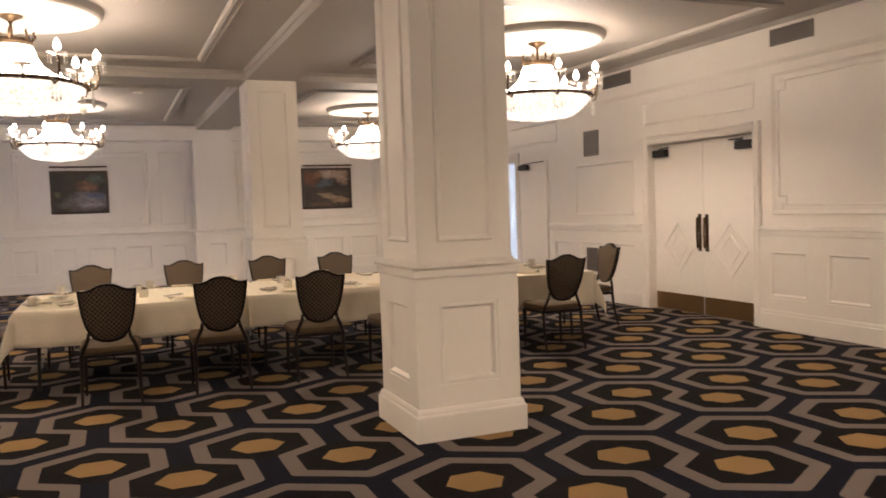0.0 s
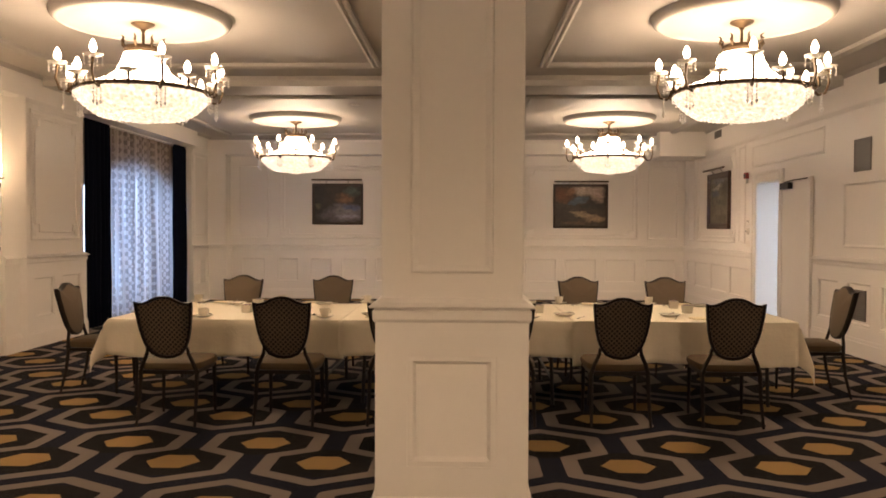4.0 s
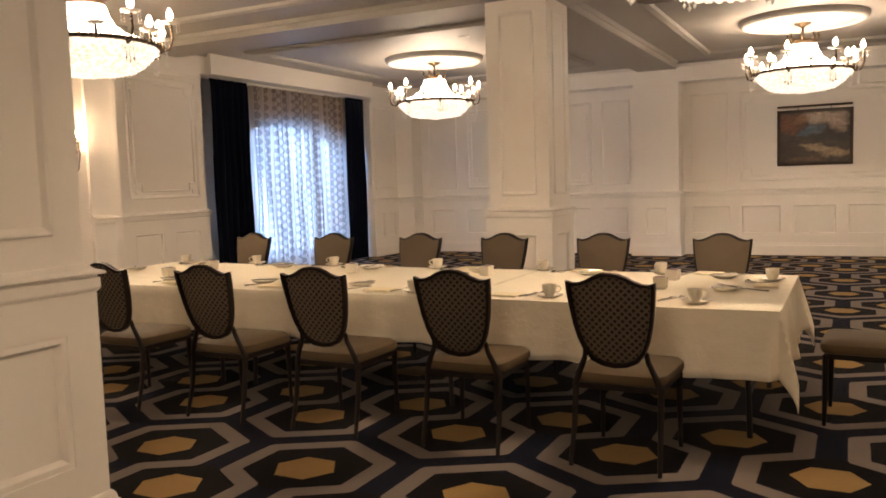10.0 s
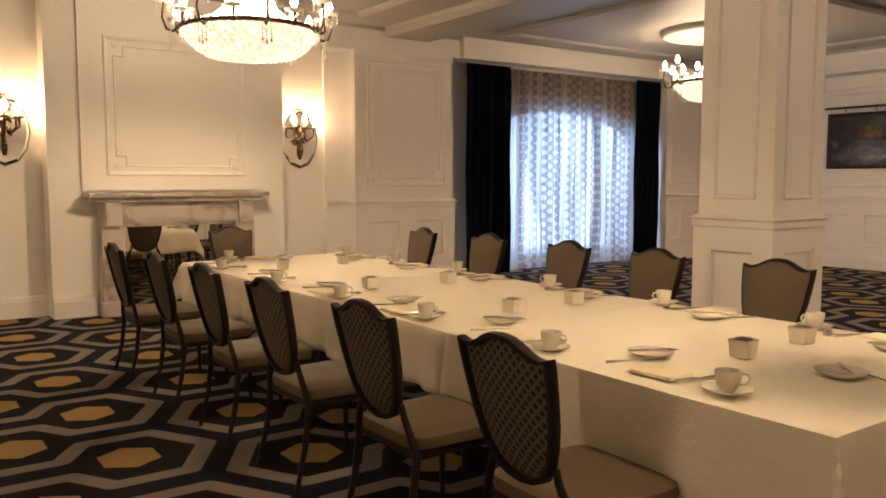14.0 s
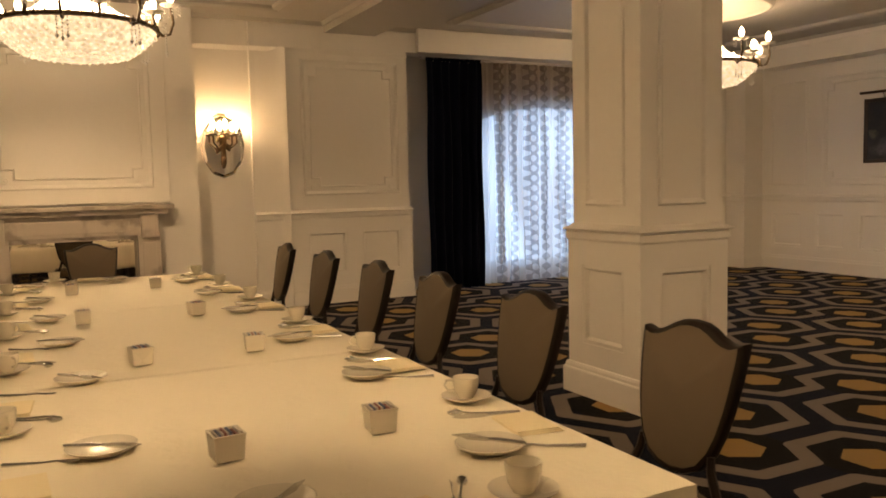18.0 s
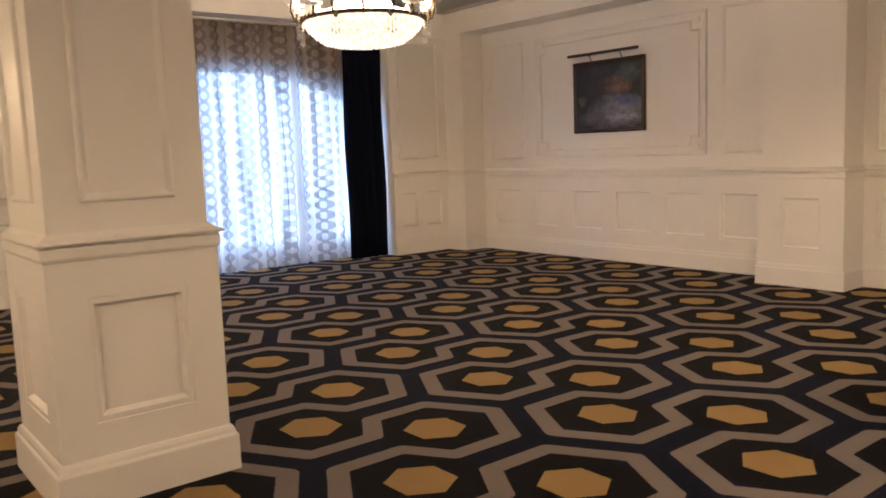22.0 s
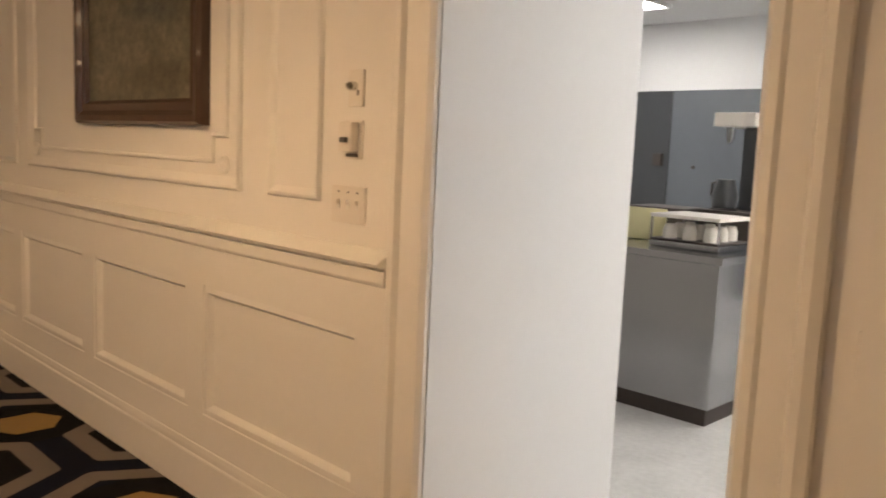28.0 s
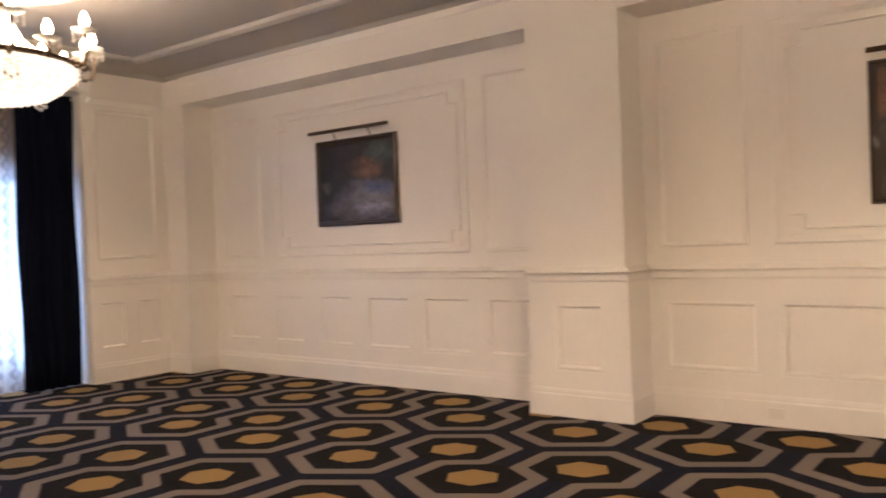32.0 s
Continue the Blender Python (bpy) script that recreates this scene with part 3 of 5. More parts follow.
run(wall_north, "trim", (2.04, PIER, CEIL - 0.045), (-2.47, PIER, CEIL - 0.045), NY, PICTURE_RAIL)
run(wall_north, "trim", (EAST, PIER, CEIL - 0.045), (2.83, PIER, CEIL - 0.045), NY, PICTURE_RAIL)
part("duct_box", box(6.27, EAST, 16.0, PIER - 0.003, 2.90, CEIL), PAINT, wall_north)

# west wall: chimney breast between two niches, then a deep window bay
FIRE_Y = 7.56
BREAST, NICHE = -2.54, -2.83
wall_west = structure(link("wall_west", boxes(
    (-3.45, NICHE, SOUTH, 11.48, 0, CEIL),
    (NICHE, WEST, SOUTH, 5.62, 0, CEIL),
    (NICHE, WEST, 9.50, 11.48, 0, CEIL),
    (-3.45, -2.84, 16.1, NORTH, 0, CEIL),
    (-3.10, WEST, 11.48, 16.1, 3.08, CEIL),
    (-3.45, -3.30, 11.48, 16.1, 3.08, CEIL)), PAINT), "cream panelled window wall with chair rail", "wall")
part("pelmet", box(WEST, -2.70, 11.62, 16.02, 3.08, CEIL), PAINT, wall_west)
breast = part("chimney_breast", boxes((NICHE, BREAST, 6.29, FIRE_Y - 0.64, 0, CEIL), (NICHE, BREAST, FIRE_Y + 0.64, 8.83, 0, CEIL), (NICHE, BREAST, FIRE_Y - 0.64, FIRE_Y + 0.64, 0.98, CEIL)), PAINT, wall_west)
part("overmantel", box(BREAST, BREAST + 0.04, 6.60, 8.52, 1.30, CEIL - 0.05, 0.004), PAINT, wall_west)
fancy_panel(wall_west, (BREAST + 0.04, 6.84, 1.45), Y, X, 1.52, 1.44)
dress(wall_west, (BREAST, 6.29, 0), (BREAST, 6.71, 0), X, rail=0)
dress(wall_west, (BREAST, 8.41, 0), (BREAST, 8.83, 0), X, rail=0, mitre=(0, 1))
dress(wall_west, (BREAST, 8.83, 0), (NICHE, 8.83, 0), Y, rail=0, mitre=(1, 0))
dress(wall_west, (NICHE, 8.83, 0), (NICHE, 9.50, 0), X, rail=0)
dress(wall_west, (NICHE, 5.62, 0), (NICHE, 6.29, 0), X, rail=0)
dress(wall_west, (WEST, 9.50, 0), (WEST, 11.48, 0), X, ((0.62, 1.12), (1.32, 1.84)), mitre=(0, 1))
bm = bmesh.new()
cove = [[bm.verts.new((WEST + a, 9.60 + b, z)) for a, b in ((-0.002, -0.08), (0.002, 0.0), (0.007, 0.08), (0.015, 0.15), (0.027, 0.21), (0.042, 0.26), (0.058, 0.295), (0.060, 0.31), (0.050, 0.318), (-0.002, 0.32))] for z in (0.0, 3.05)]
for k in range(9):
    bm.faces.new((cove[0][k], cove[0][k + 1], cove[1][k + 1], cove[1][k]))
part("trim", bm, PAINT, wall_west, smooth=True)
fancy_panel(wall_west, (WEST, 10.10, 1.32), Y, X, 1.26, 1.62)
dress(wall_west, (WEST, 11.48, 0), (-3.30, 11.48, 0), Y, mitre=(1, 0))
dress(wall_west, (WEST, SOUTH, 0), (WEST, 5.62, 0), X, [(0.3 + 0.9 * i, 1.0 + 0.9 * i) for i in range(8)])
for i in range(4):
    panel(wall_west, (WEST, SOUTH + 0.3 + 1.85 * i, 1.32), Y, X, 1.55, 1.62, WIDE_PANEL)
dress(wall_west, (-2.84, 16.1, 0), (-2.84, PIER, 0), X, ((0.10, 0.42), (0.55, 0.86)))
panel(wall_west, (-2.84, 16.22, 1.32), Y, X, 0.72, 1.62)
part("corner_pier", box(-2.84, -2.47, PIER, NORTH, 0, CEIL), PAINT, wall_west)
dress(wall_west, (-2.84, PIER, 0), (-2.47, PIER, 0), NY, mitre=(0, 1))
dress(wall_west, (-2.47, PIER, 0), (-2.47, NORTH, 0), X, mitre=(1, 0))
run(wall_west, "trim", (WEST, 9.50, 3.05), (WEST, 11.48, 3.05), X, PICTURE_RAIL)
run(wall_west, "trim", (NICHE, 8.83, 3.05), (NICHE, 9.50, 3.05), X, PICTURE_RAIL)
run(wall_west, "trim", (-2.84, 16.1, 3.05), (-2.84, PIER, 3.05), X, PICTURE_RAIL)

# east wall with double doors and a service doorway
DD0, DD1, DDZ = 6.58, 8.51, 2.21
KD0, KD1, KDZ = 12.37, 13.29, 2.22
wall_east = structure(link("wall_east", boxes(
    (EAST, EAST + 0.2, SOUTH, DD0, 0, CEIL), (EAST, EAST + 0.2, DD1, KD0, 0, CEIL), (EAST, EAST + 0.2, KD1, NORTH, 0, CEIL),
    (EAST, EAST + 0.2, DD0, DD1, DDZ, CEIL), (EAST, EAST + 0.2, KD0, KD1, KDZ, CEIL)), PAINT), "cream panelled wall with two doorways", "wall")


def casing(wall, y0, y1, top, w):
    """Door casing of two jambs and a head, on the room side."""
    prof = [(0, -0.002), (0, 0.026), (w * 0.12, 0.040), (w * 0.24, 0.038), (w * 0.32, 0.022), (w * 0.70, 0.018), (w * 0.76, 0.028), (w * 0.90, 0.026), (w, 0.012), (w, -0.002)]
    for y, s in ((y0, -1), (y1, 1)):
        bm = bmesh.new()
        loops = [[bm.verts.new((EAST - lift, y + s * (w - d), z)) for d, lift in prof] for z in (0, top + w)]
        for i in range(len(prof)):
            j = (i + 1) % len(prof)
            bm.faces.new((loops[0][i], loops[0][j], loops[1][j], loops[1][i]))
        bm.faces.new(loops[1])
        part("door_casing", bm, PAINT, wall)
    bm = bmesh.new()
    loops = [[bm.verts.new((EAST - lift - 0.002, y, top + w - d)) for d, lift in prof] for y in (y0, y1)]
    for i in range(len(prof)):
        j = (i + 1) % len(prof)
        bm.faces.new((loops[0][i], loops[0][j], loops[1][j], loops[1][i]))
    part("door_casing", bm, PAINT, wall)


casing(wall_east, DD0, DD1, DDZ, 0.12)
casing(wall_east, KD0, KD1, KDZ, 0.16)
dress(wall_east, (EAST, DD0 - 0.12, 0), (EAST, SOUTH, 0), NX, [(0.14 + 0.78 * i, 0.66 + 0.78 * i) for i in range(10)])
dress(wall_east, (EAST, 11.17, 0), (EAST, DD1 + 0.12, 0), NX, ((0.15, 0.75), (0.95, 1.55), (1.75, 2.35)))
dress(wall_east, (EAST, NORTH, 0), (EAST, KD1 + 0.16, 0), NX, ((0.82, 1.73), (1.86, 2.81), (2.94, 3.91), (0.22, 0.70)), rail=1.10)
fancy_panel(wall_east, (EAST, 6.30, 1.27), NY, NX, 1.75, 1.56)
fancy_panel(wall_east, (EAST, 4.2, 1.27), NY, NX, 2.6, 1.56)
panel(wall_east, (EAST, 8.6, 2.47), NY, NX, 2.05, 0.31)
panel(wall_east, (EAST, 10.35, 1.27), NY, NX, 1.5, 0.78)
panel(wall_east, (EAST, 13.5, 2.47), NY, NX, 2.6, 0.36)
fancy_panel(wall_east, (EAST, 16.55, 1.26), NY, NX, 2.25, 1.62)
panel(wall_east, (EAST, 14.12, 1.26), NY, NX, 0.31, 1.62)
panel(wall_east, (EAST, 17.20, 1.26), NY, NX, 0.45, 1.62)
run(wall_east, "trim", (EAST, PIER, 2.96), (EAST, SOUTH, 2.96), NX, PICTURE_RAIL)

wall_south = structure(link("wall_south", box(-3.6, EAST + 0.3, SOUTH - 0.2, SOUTH, 0, CEIL), PAINT), "plain cream end wall", "wall")
dress(wall_south, (-2.8, SOUTH, 0), (EAST, SOUTH, 0), Y)


# ---- columns ----
def column(y):
    root = empty("column", pose(2.468, y, 0))
    tagged(root, "square white panelled column with moulded dado", "column", "columns down the middle of the room", "structure")
    s, d = 0.333, 0.360
    core = d - BOARD
    part("shaft", box(-s, s, -s, s, RAIL_Z - 0.02, BEAM, 0.004), PAINT, root)
    part("pedestal", box(-core, core, -core, core, 0.0, RAIL_Z - 0.05), PAINT, root)
    top = RAIL_Z
    part("cap_moulding", square_rings([(core, top - 0.078), (d + 0.004, top - 0.076), (d + 0.010, top - 0.066), (d + 0.012, top - 0.060), (d + 0.012, top - 0.022), (d + 0.005, top - 0.018), (d + 0.005, top - 0.011), (d + 0.026, top - 0.008), (d + 0.030, top - 0.001), (d + 0.022, top + 0.006), (d - 0.004, top + 0.016), (s + 0.010, top + 0.030), (s, top + 0.036)]), PAINT, root)
    part("base_moulding", square_rings([(d + 0.03, 0.0), (d + 0.03, 0.16), (d + 0.026, 0.168), (d + 0.020, 0.172), (d + 0.017, 0.190), (d + 0.010, 0.205), (core, 0.217)]), PAINT, root)
    for n in range(4):
        a = n * math.pi / 2
        u, nn = (math.cos(a), math.sin(a), 0), (math.sin(a), -math.cos(a), 0)
        o = Vector(nn) * s - Vector(u) * 0.195 + Vector((0, 0, 1.262))
        part("panel_moulding", sweep_frame(o, u, Z, nn, 0.39, 1.86, SLIM_PANEL), PAINT, root)
        o = Vector(nn) * core - Vector(u) * core + Vector((0, 0, 0.20))
        hole = (core - 0.21, core + 0.21, 0.150, 0.676)
        part("pedestal_face", holed_board(o, u, nn, 2 * core, RAIL_Z - 0.065 - 0.20, [hole], BOARD, (1, 1)), PAINT, root)
        part("panel_moulding", sweep_frame(o + Vector(u) * hole[0] + Vector(nn) * BOARD + Vector((0, 0, hole[2])), u, Z, nn, 0.42, 0.526, SUNK), PAINT, root)
    return root


def square_rings(profile):
    bm = bmesh.new()
    rings = [[bm.verts.new((a * r, b * r, z)) for a, b in ((-1, -1), (1, -1), (1, 1), (-1, 1))] for r, z in profile]
    for p, q in zip(rings, rings[1:]):
        for i in range(4):
            bm.faces.new((p[i], p[(i + 1) % 4], q[(i + 1) % 4], q[i]))
    return bm


for y in COLUMN_Y:
    column(y)

# ---- chandeliers ----
RING_Z = 2.685


def chandelier(x, y):
    """Bronze ring with two tiers of candle arms, a lit crystal bowl below and a tent of strands above. Its base is the ring's centre."""
    root = empty("chandelier", pose(x, y, RING_Z))
    tagged(root, "crystal basket chandelier with candle bulbs, lit, on a ceiling medallion", "chandelier", "chandeliers of the room")
    top = CEIL - 0.068 - RING_Z
    part("canopy", lathe([(0.0, top - 0.075), (0.018, top - 0.072), (0.022, top - 0.055), (0.055, top - 0.036), (0.095, top - 0.016), (0.102, top - 0.008), (0.10, top + 0.004)], 24), BRONZE, root, smooth=True)
    part("stem", tube([(0, 0, top - 0.06), (0, 0, top - 0.12), (0, 0, 0.34)], [0.011, 0.015, 0.011], 8), BRONZE, root)
    crown = part("crown", lathe([(0.10, 0.335), (0.155, 0.345), (0.170, 0.375), (0.160, 0.405), (0.13, 0.40), (0.10, 0.365), (0.10, 0.335)], 24), BRONZE, root, smooth=True)
    for k in range(8):
        a = k * math.pi / 4
        c, s = math.cos(a), math.sin(a)
        part("crown_leaf", tube([(0.16 * c, 0.16 * s, 0.39), (0.19 * c, 0.19 * s, 0.43), (0.175 * c, 0.175 * s, 0.47), (0.20 * c, 0.20 * s, 0.485)], [0.011, 0.014, 0.010, 0.004], 5), BRONZE, crown)
    # tent of strands from the crown to the ring
    bm = bmesh.new()
    for k in range(48):
        a = 2 * math.pi * k / 48
        pts, rad = [], []
        for i in range(9):
            f = i / 8
            r = 0.160 + 0.10 * f + 0.30 * f ** 4
            pts.append((r * math.cos(a), r * math.sin(a), 0.345 - 0.33 * f))
            rad.append(0.006 + 0.008 * (i % 2) * (0.5 + f))
        tube(pts, rad, 4, bm)
    tagged(part("strand_curtain", bm, STRANDS, root), kind="stuff")
    part("inner_shade", lathe([(0.145, 0.335), (0.165, 0.25), (0.19, 0.16), (0.24, 0.075), (0.38, 0.015)], 32), STRANDS, root, smooth=True)
    # ring
    part("ring", lathe([(0.545, 0.016), (0.578, 0.020), (0.592, 0.008), (0.586, -0.012), (0.56, -0.018), (0.541, -0.006), (0.545, 0.016)], 48), BRONZE, root, smooth=True)
    bm = bmesh.new()
    for k in range(48):
        a = 2 * math.pi * k / 48
        c, s = math.cos(a), math.sin(a)
        tube([(0.586 * c, 0.586 * s, -0.018), (0.600 * c, 0.600 * s, 0.004), (0.592 * c, 0.592 * s, 0.034)], [0.004, 0.011, 0.003], 5, bm)
    tagged(part("ring_ornament", bm, BRONZE, root), kind="stuff")
    # saucer of crystal, rows of facets over a lit liner
    prof = [(0.565, -0.012), (0.558, -0.050), (0.520, -0.105), (0.455, -0.165), (0.380, -0.212), (0.28, -0.232), (0.16, -0.242), (0.125, -0.244), (0.112, -0.256), (0.06, -0.268), (0.0, -0.272)]
    bowl = part("crystal_bowl", lathe(prof, 48), CRYSTAL, root, smooth=True)
    bm = bmesh.new()
    for i in range(11):
        f = (i + 0.3) / 11
        j = min(int(f * 6), 5)
        g = f * 6 - j
        r = prof[j][0] + (prof[j + 1][0] - prof[j][0]) * g
        z = prof[j][1] + (prof[j + 1][1] - prof[j][1]) * g
        n = max(6, int(r * 96))
        for k in range(n):
            a = 2 * math.pi * (k + 0.5 * (i % 2)) / n
            bead(bm, ((r + 0.001) * math.cos(a), (r + 0.001) * math.sin(a), z), 0.013, 0.014)
    tagged(part("beading", bm, CRYSTAL, bowl), kind="stuff")
    bm = bmesh.new()
    for k in range(64):
        a = 2 * math.pi * k / 64
        for d in range(1 + (k % 4 in (1, 2, 3)) + (k % 4 == 2)):
            bead(bm, (0.580 * math.cos(a), 0.580 * math.sin(a), -0.030 - 0.024 * d), 0.008, 0.013)
    tagged(part("rim_fringe", bm, CRYSTAL, root, "hanging crystal drops round the rim"), kind="stuff")
    for k in range(16):
        a = 2 * math.pi * (k + 0.5) / 16
        high = k % 2
        reach, lift = (0.700, 0.185) if high else (0.625, 0.080)
        c, s = math.cos(a), math.sin(a)
        arc = [(0.585, 0.0), (0.63, -0.045), (0.685, -0.030), (reach + 0.016, 0.06), (reach, lift)] if high else [(0.585, 0.0), (0.612, -0.02), (0.635, 0.0), (0.63, 0.04), (reach, lift)]
        arm = part("arm", tube([(r * c, r * s, z) for r, z in arc], [0.014, 0.013, 0.012, 0.011, 0.014], 6), BRONZE, root)
        at = (reach * c, reach * s, lift)
        part("drip_pan", lathe([(0.012, -0.008), (0.055, 0.000), (0.078, 0.012), (0.082, 0.018), (0.066, 0.013), (0.012, 0.006)], 14, at=at), CHINA, arm)
        part("candle", lathe([(0.014, 0.005), (0.014, 0.030), (0.0, 0.032)], 8, at=at), CHINA, arm)
        part("bulb", lathe([(0.012, 0.031), (0.026, 0.050), (0.031, 0.072), (0.023, 0.104), (0.010, 0.130), (0.0, 0.140)], 10, at=at), BULB, arm, smooth=True)
        bm = bmesh.new()
        for q in range(8):
            b = 2 * math.pi * q / 8
            for d in range(3 if high else 2):
                bead(bm, (at[0] + 0.074 * math.cos(b), at[1] + 0.074 * math.sin(b), at[2] - 0.006 - 0.028 * d), 0.007 + 0.003 * (d == 2), 0.014)
        if high:
            for off in (-0.035, 0.0, 0.035):
                for d in range(6):
                    bead(bm, (0.655 * c - off * s, 0.655 * s + off * c, -0.060 - 0.026 * d + abs(off) * 0.5), 0.008 + 0.006 * (d == 5), 0.014 + 0.012 * (d == 5))
        tagged(part("drop_fringe", bm, PENDANT, arm), kind="stuff")
    return root


def bead(bm, p, r, h):
    x, y, z = p
    ring = [bm.verts.new((x + r * a, y + r * b, z)) for a, b in ((1, 0), (0, 1), (-1, 0), (0, -1))]
    up, dn = bm.verts.new((x, y, z + h * 0.6)), bm.verts.new((x, y, z - h))
    for i in range(4):
        bm.faces.new((ring[i], ring[(i + 1) % 4], up))
        bm.faces.new((ring[(i + 1) % 4], ring[i], dn))


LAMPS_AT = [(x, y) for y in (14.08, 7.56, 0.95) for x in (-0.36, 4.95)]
FILL_SHARE = (0.86, 1.20, 1.10, 1.14, 1.28, 1.28)     # strength of each added spot, tuned bay by bay
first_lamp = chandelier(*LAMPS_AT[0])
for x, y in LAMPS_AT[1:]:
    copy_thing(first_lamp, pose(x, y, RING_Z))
for (x, y), share in zip(LAMPS_AT, FILL_SHARE):
    # a fill spot added under each bowl, as the crystal lights the room too weakly
    fill_spot = bpy.data.lights.new("bowl_fill", 'SPOT')
    fill_spot.energy, fill_spot.color, fill_spot.shadow_soft_size = FILL_WATTS * share, LAMP_TINT, 0.07
    fill_spot.spot_size, fill_spot.spot_blend = radians(176), 0.44
    new("bowl_fill", fill_spot).matrix_basis = pose(x, y, RING_Z - 0.255)
    m = link("ceiling_medallion", lathe([(0.0, -0.070), (0.12, -0.071), (0.15, -0.080), (0.19, -0.072), (0.60, -0.070), (0.69, -0.070), (0.70, -0.078), (0.715, -0.082), (0.735, -0.078), (0.755, -0.060), (0.77, -0.035), (0.775, 0.002)], 64, at=(x, y, CEIL)), DIM_CEILING, smooth=True)
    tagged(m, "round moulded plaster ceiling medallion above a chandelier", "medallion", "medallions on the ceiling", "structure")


# ---- window bay ----
WY0, WY1, WSPRING, WCROWN = 12.35, 15.85, 2.02, 2.50


def arch_z(y):
    f = (y - WY0) / (WY1 - WY0) * 2 - 1
    return WSPRING + (WCROWN - WSPRING) * (0.5 * math.sqrt(max(0.0, 1 - f * f * 0.98)) + 0.5 * (1 - f * f))


bm = boxes((-3.45, -3.30, 11.48, WY0, 0, 3.08), (-3.45, -3.30, WY1, 16.1, 0, 3.08), (-3.45, -3.30, WY0, WY1, 0, 0.12))
part("window_wall", bm, PAINT, wall_west)
bm = bmesh.new()
N = 24
for i in range(N):
    a, b = WY0 + (WY1 - WY0) * i / N, WY0 + (WY1 - WY0) * (i + 1) / N
    za, zb = arch_z(a), arch_z(b)
    v = [bm.verts.new(p) for p in ((-3.24, a, za), (-3.24, b, zb), (-3.24, b, 3.08), (-3.24, a, 3.08), (-3.45, a, za), (-3.45, b, zb), (-3.45, b, 3.08), (-3.45, a, 3.08))]
    bm.faces.new(v[:4])
    bm.faces.new(v[4:][::-1])
    bm.faces.new((v[0], v[4], v[5], v[1]))
part("window_head", bm, DARKENED_HEAD, wall_west, "plaster above the window arch, darkened to cut light behind the sheer")

window_1 = structure(empty("window_1", pose(-3.40, (WY0 + WY1) / 2, 0.12)), "tall arched window behind sheer curtains", "window")
for i in (0, 1, 3, 4):
    y = WY0 + (WY1 - WY0) * i / 4
    yy = min(max(y, WY0 + 0.05), WY1 - 0.05) - (WY0 + WY1) / 2
    part("mullion", box(-0.03, 0.03, yy - 0.04, yy + 0.04, 0, arch_z(y if 0 < i < 4 else (WY0 + 0.03 if i == 0 else WY1 - 0.03)) - 0.12), PAINT, window_1)
for z in (0.0,):
    part("transom", box(-0.026, 0.026, -1.75, 1.75, z, z + 0.07), PAINT, window_1)
glass_pane = part("pane", box(-0.004, 0.004, -1.74, 1.74, 0.05, 2.30), surface("window glass", (0.8, 0.85, 0.9), 0.05, relief=0), window_1)
gt = glass_pane.data.materials[0].node_tree
thin = gt.nodes.new("ShaderNodeBsdfTransparent")
gt.links.new(thin.outputs[0], gt.nodes["Material Output"].inputs[0])
glass_pane.visible_shadow = False

# beyond the window: a glowing daylight backdrop, and pale ground added to reflect it
structure(link("backdrop", box(-7.3, -7.0, 2, 26, -1, 9), DAY), "bright hazy daylight backdrop beyond the window", "backdrop")
structure(link("pavement", box(-7.0, -3.46, 2, 26, -0.3, -0.12), PALE_GROUND), "pale ground added outside to reflect daylight into the window", "pavement")


def curtain_sheet(y0, y1, z0, z1, x, depth, waves, jitter, rows=10):
    """A hanging pleated cloth in the plane of the wall, with uneven folds."""
    rng = random.Random(int(y0 * 100))
    bm = bmesh.new()
    cols = int(waves * 8)
    phase = [rng.uniform(-jitter, jitter) for _ in range(int(waves) + 2)]
    grid = []
    for r in range(rows + 1):
        f = r / rows
        line = []
        for c in range(cols + 1):
            g = c / cols
            w = g * waves
            k = phase[int(w)] * (1 - w % 1) + phase[int(w) + 1] * (w % 1)
            amp = depth * (0.65 + 0.35 * (1 - f))
            off = amp * math.sin(2 * math.pi * (w + k)) + depth * 0.25 * math.sin(2 * math.pi * (w * 0.31 + 3 * k + f * 0.3))
            line.append(bm.verts.new((x + off, y0 + (y1 - y0) * g + 0.012 * math.sin(9 * f + w), z0 + (z1 - z0) * f)))
        grid.append(line)
    for a, b in zip(grid, grid[1:]):
        for c in range(cols):
            bm.faces.new((a[c], a[c + 1], b[c + 1], b[c]))
    return bm


sheer = link("sheer_curtain", curtain_sheet(12.50, 15.60, 0.03, 3.05, -3.04, 0.042, 26, 0.25), SHEER, smooth=True)
tagged(sheer, "sheer patterned voile curtain backlit by the window", "curtain")
for y0, y1 in ((11.84, 12.66), (15.46, 16.06)):
    c = empty("drape", pose(0, 0, 0))
    cloth_panel = part("velvet_panel", curtain_sheet(y0, y1, 0.012, 3.02, -2.955, 0.042, 6 if y0 < 12 else 5, 0.2), NAVY, c, smooth=True)
    part("heading", curtain_sheet(y0, y1, 3.018, 3.066, -2.955, 0.030, 12, 0.1, 2), NAVY, c, "gathered heading tape", True)
    sol = cloth_panel.modifiers.new("cloth", 'SOLIDIFY')
    sol.thickness = 0.006
    tagged(c, "dark navy velvet drape drawn to the side of the window", "drape", "drapes at the window")
rod = link("curtain_track", box(-3.06, -2.98, 11.8, 16.08, 3.058, 3.078), PAINT)
tagged(rod, "white curtain track under the pelmet", "curtain track", kind="structure")

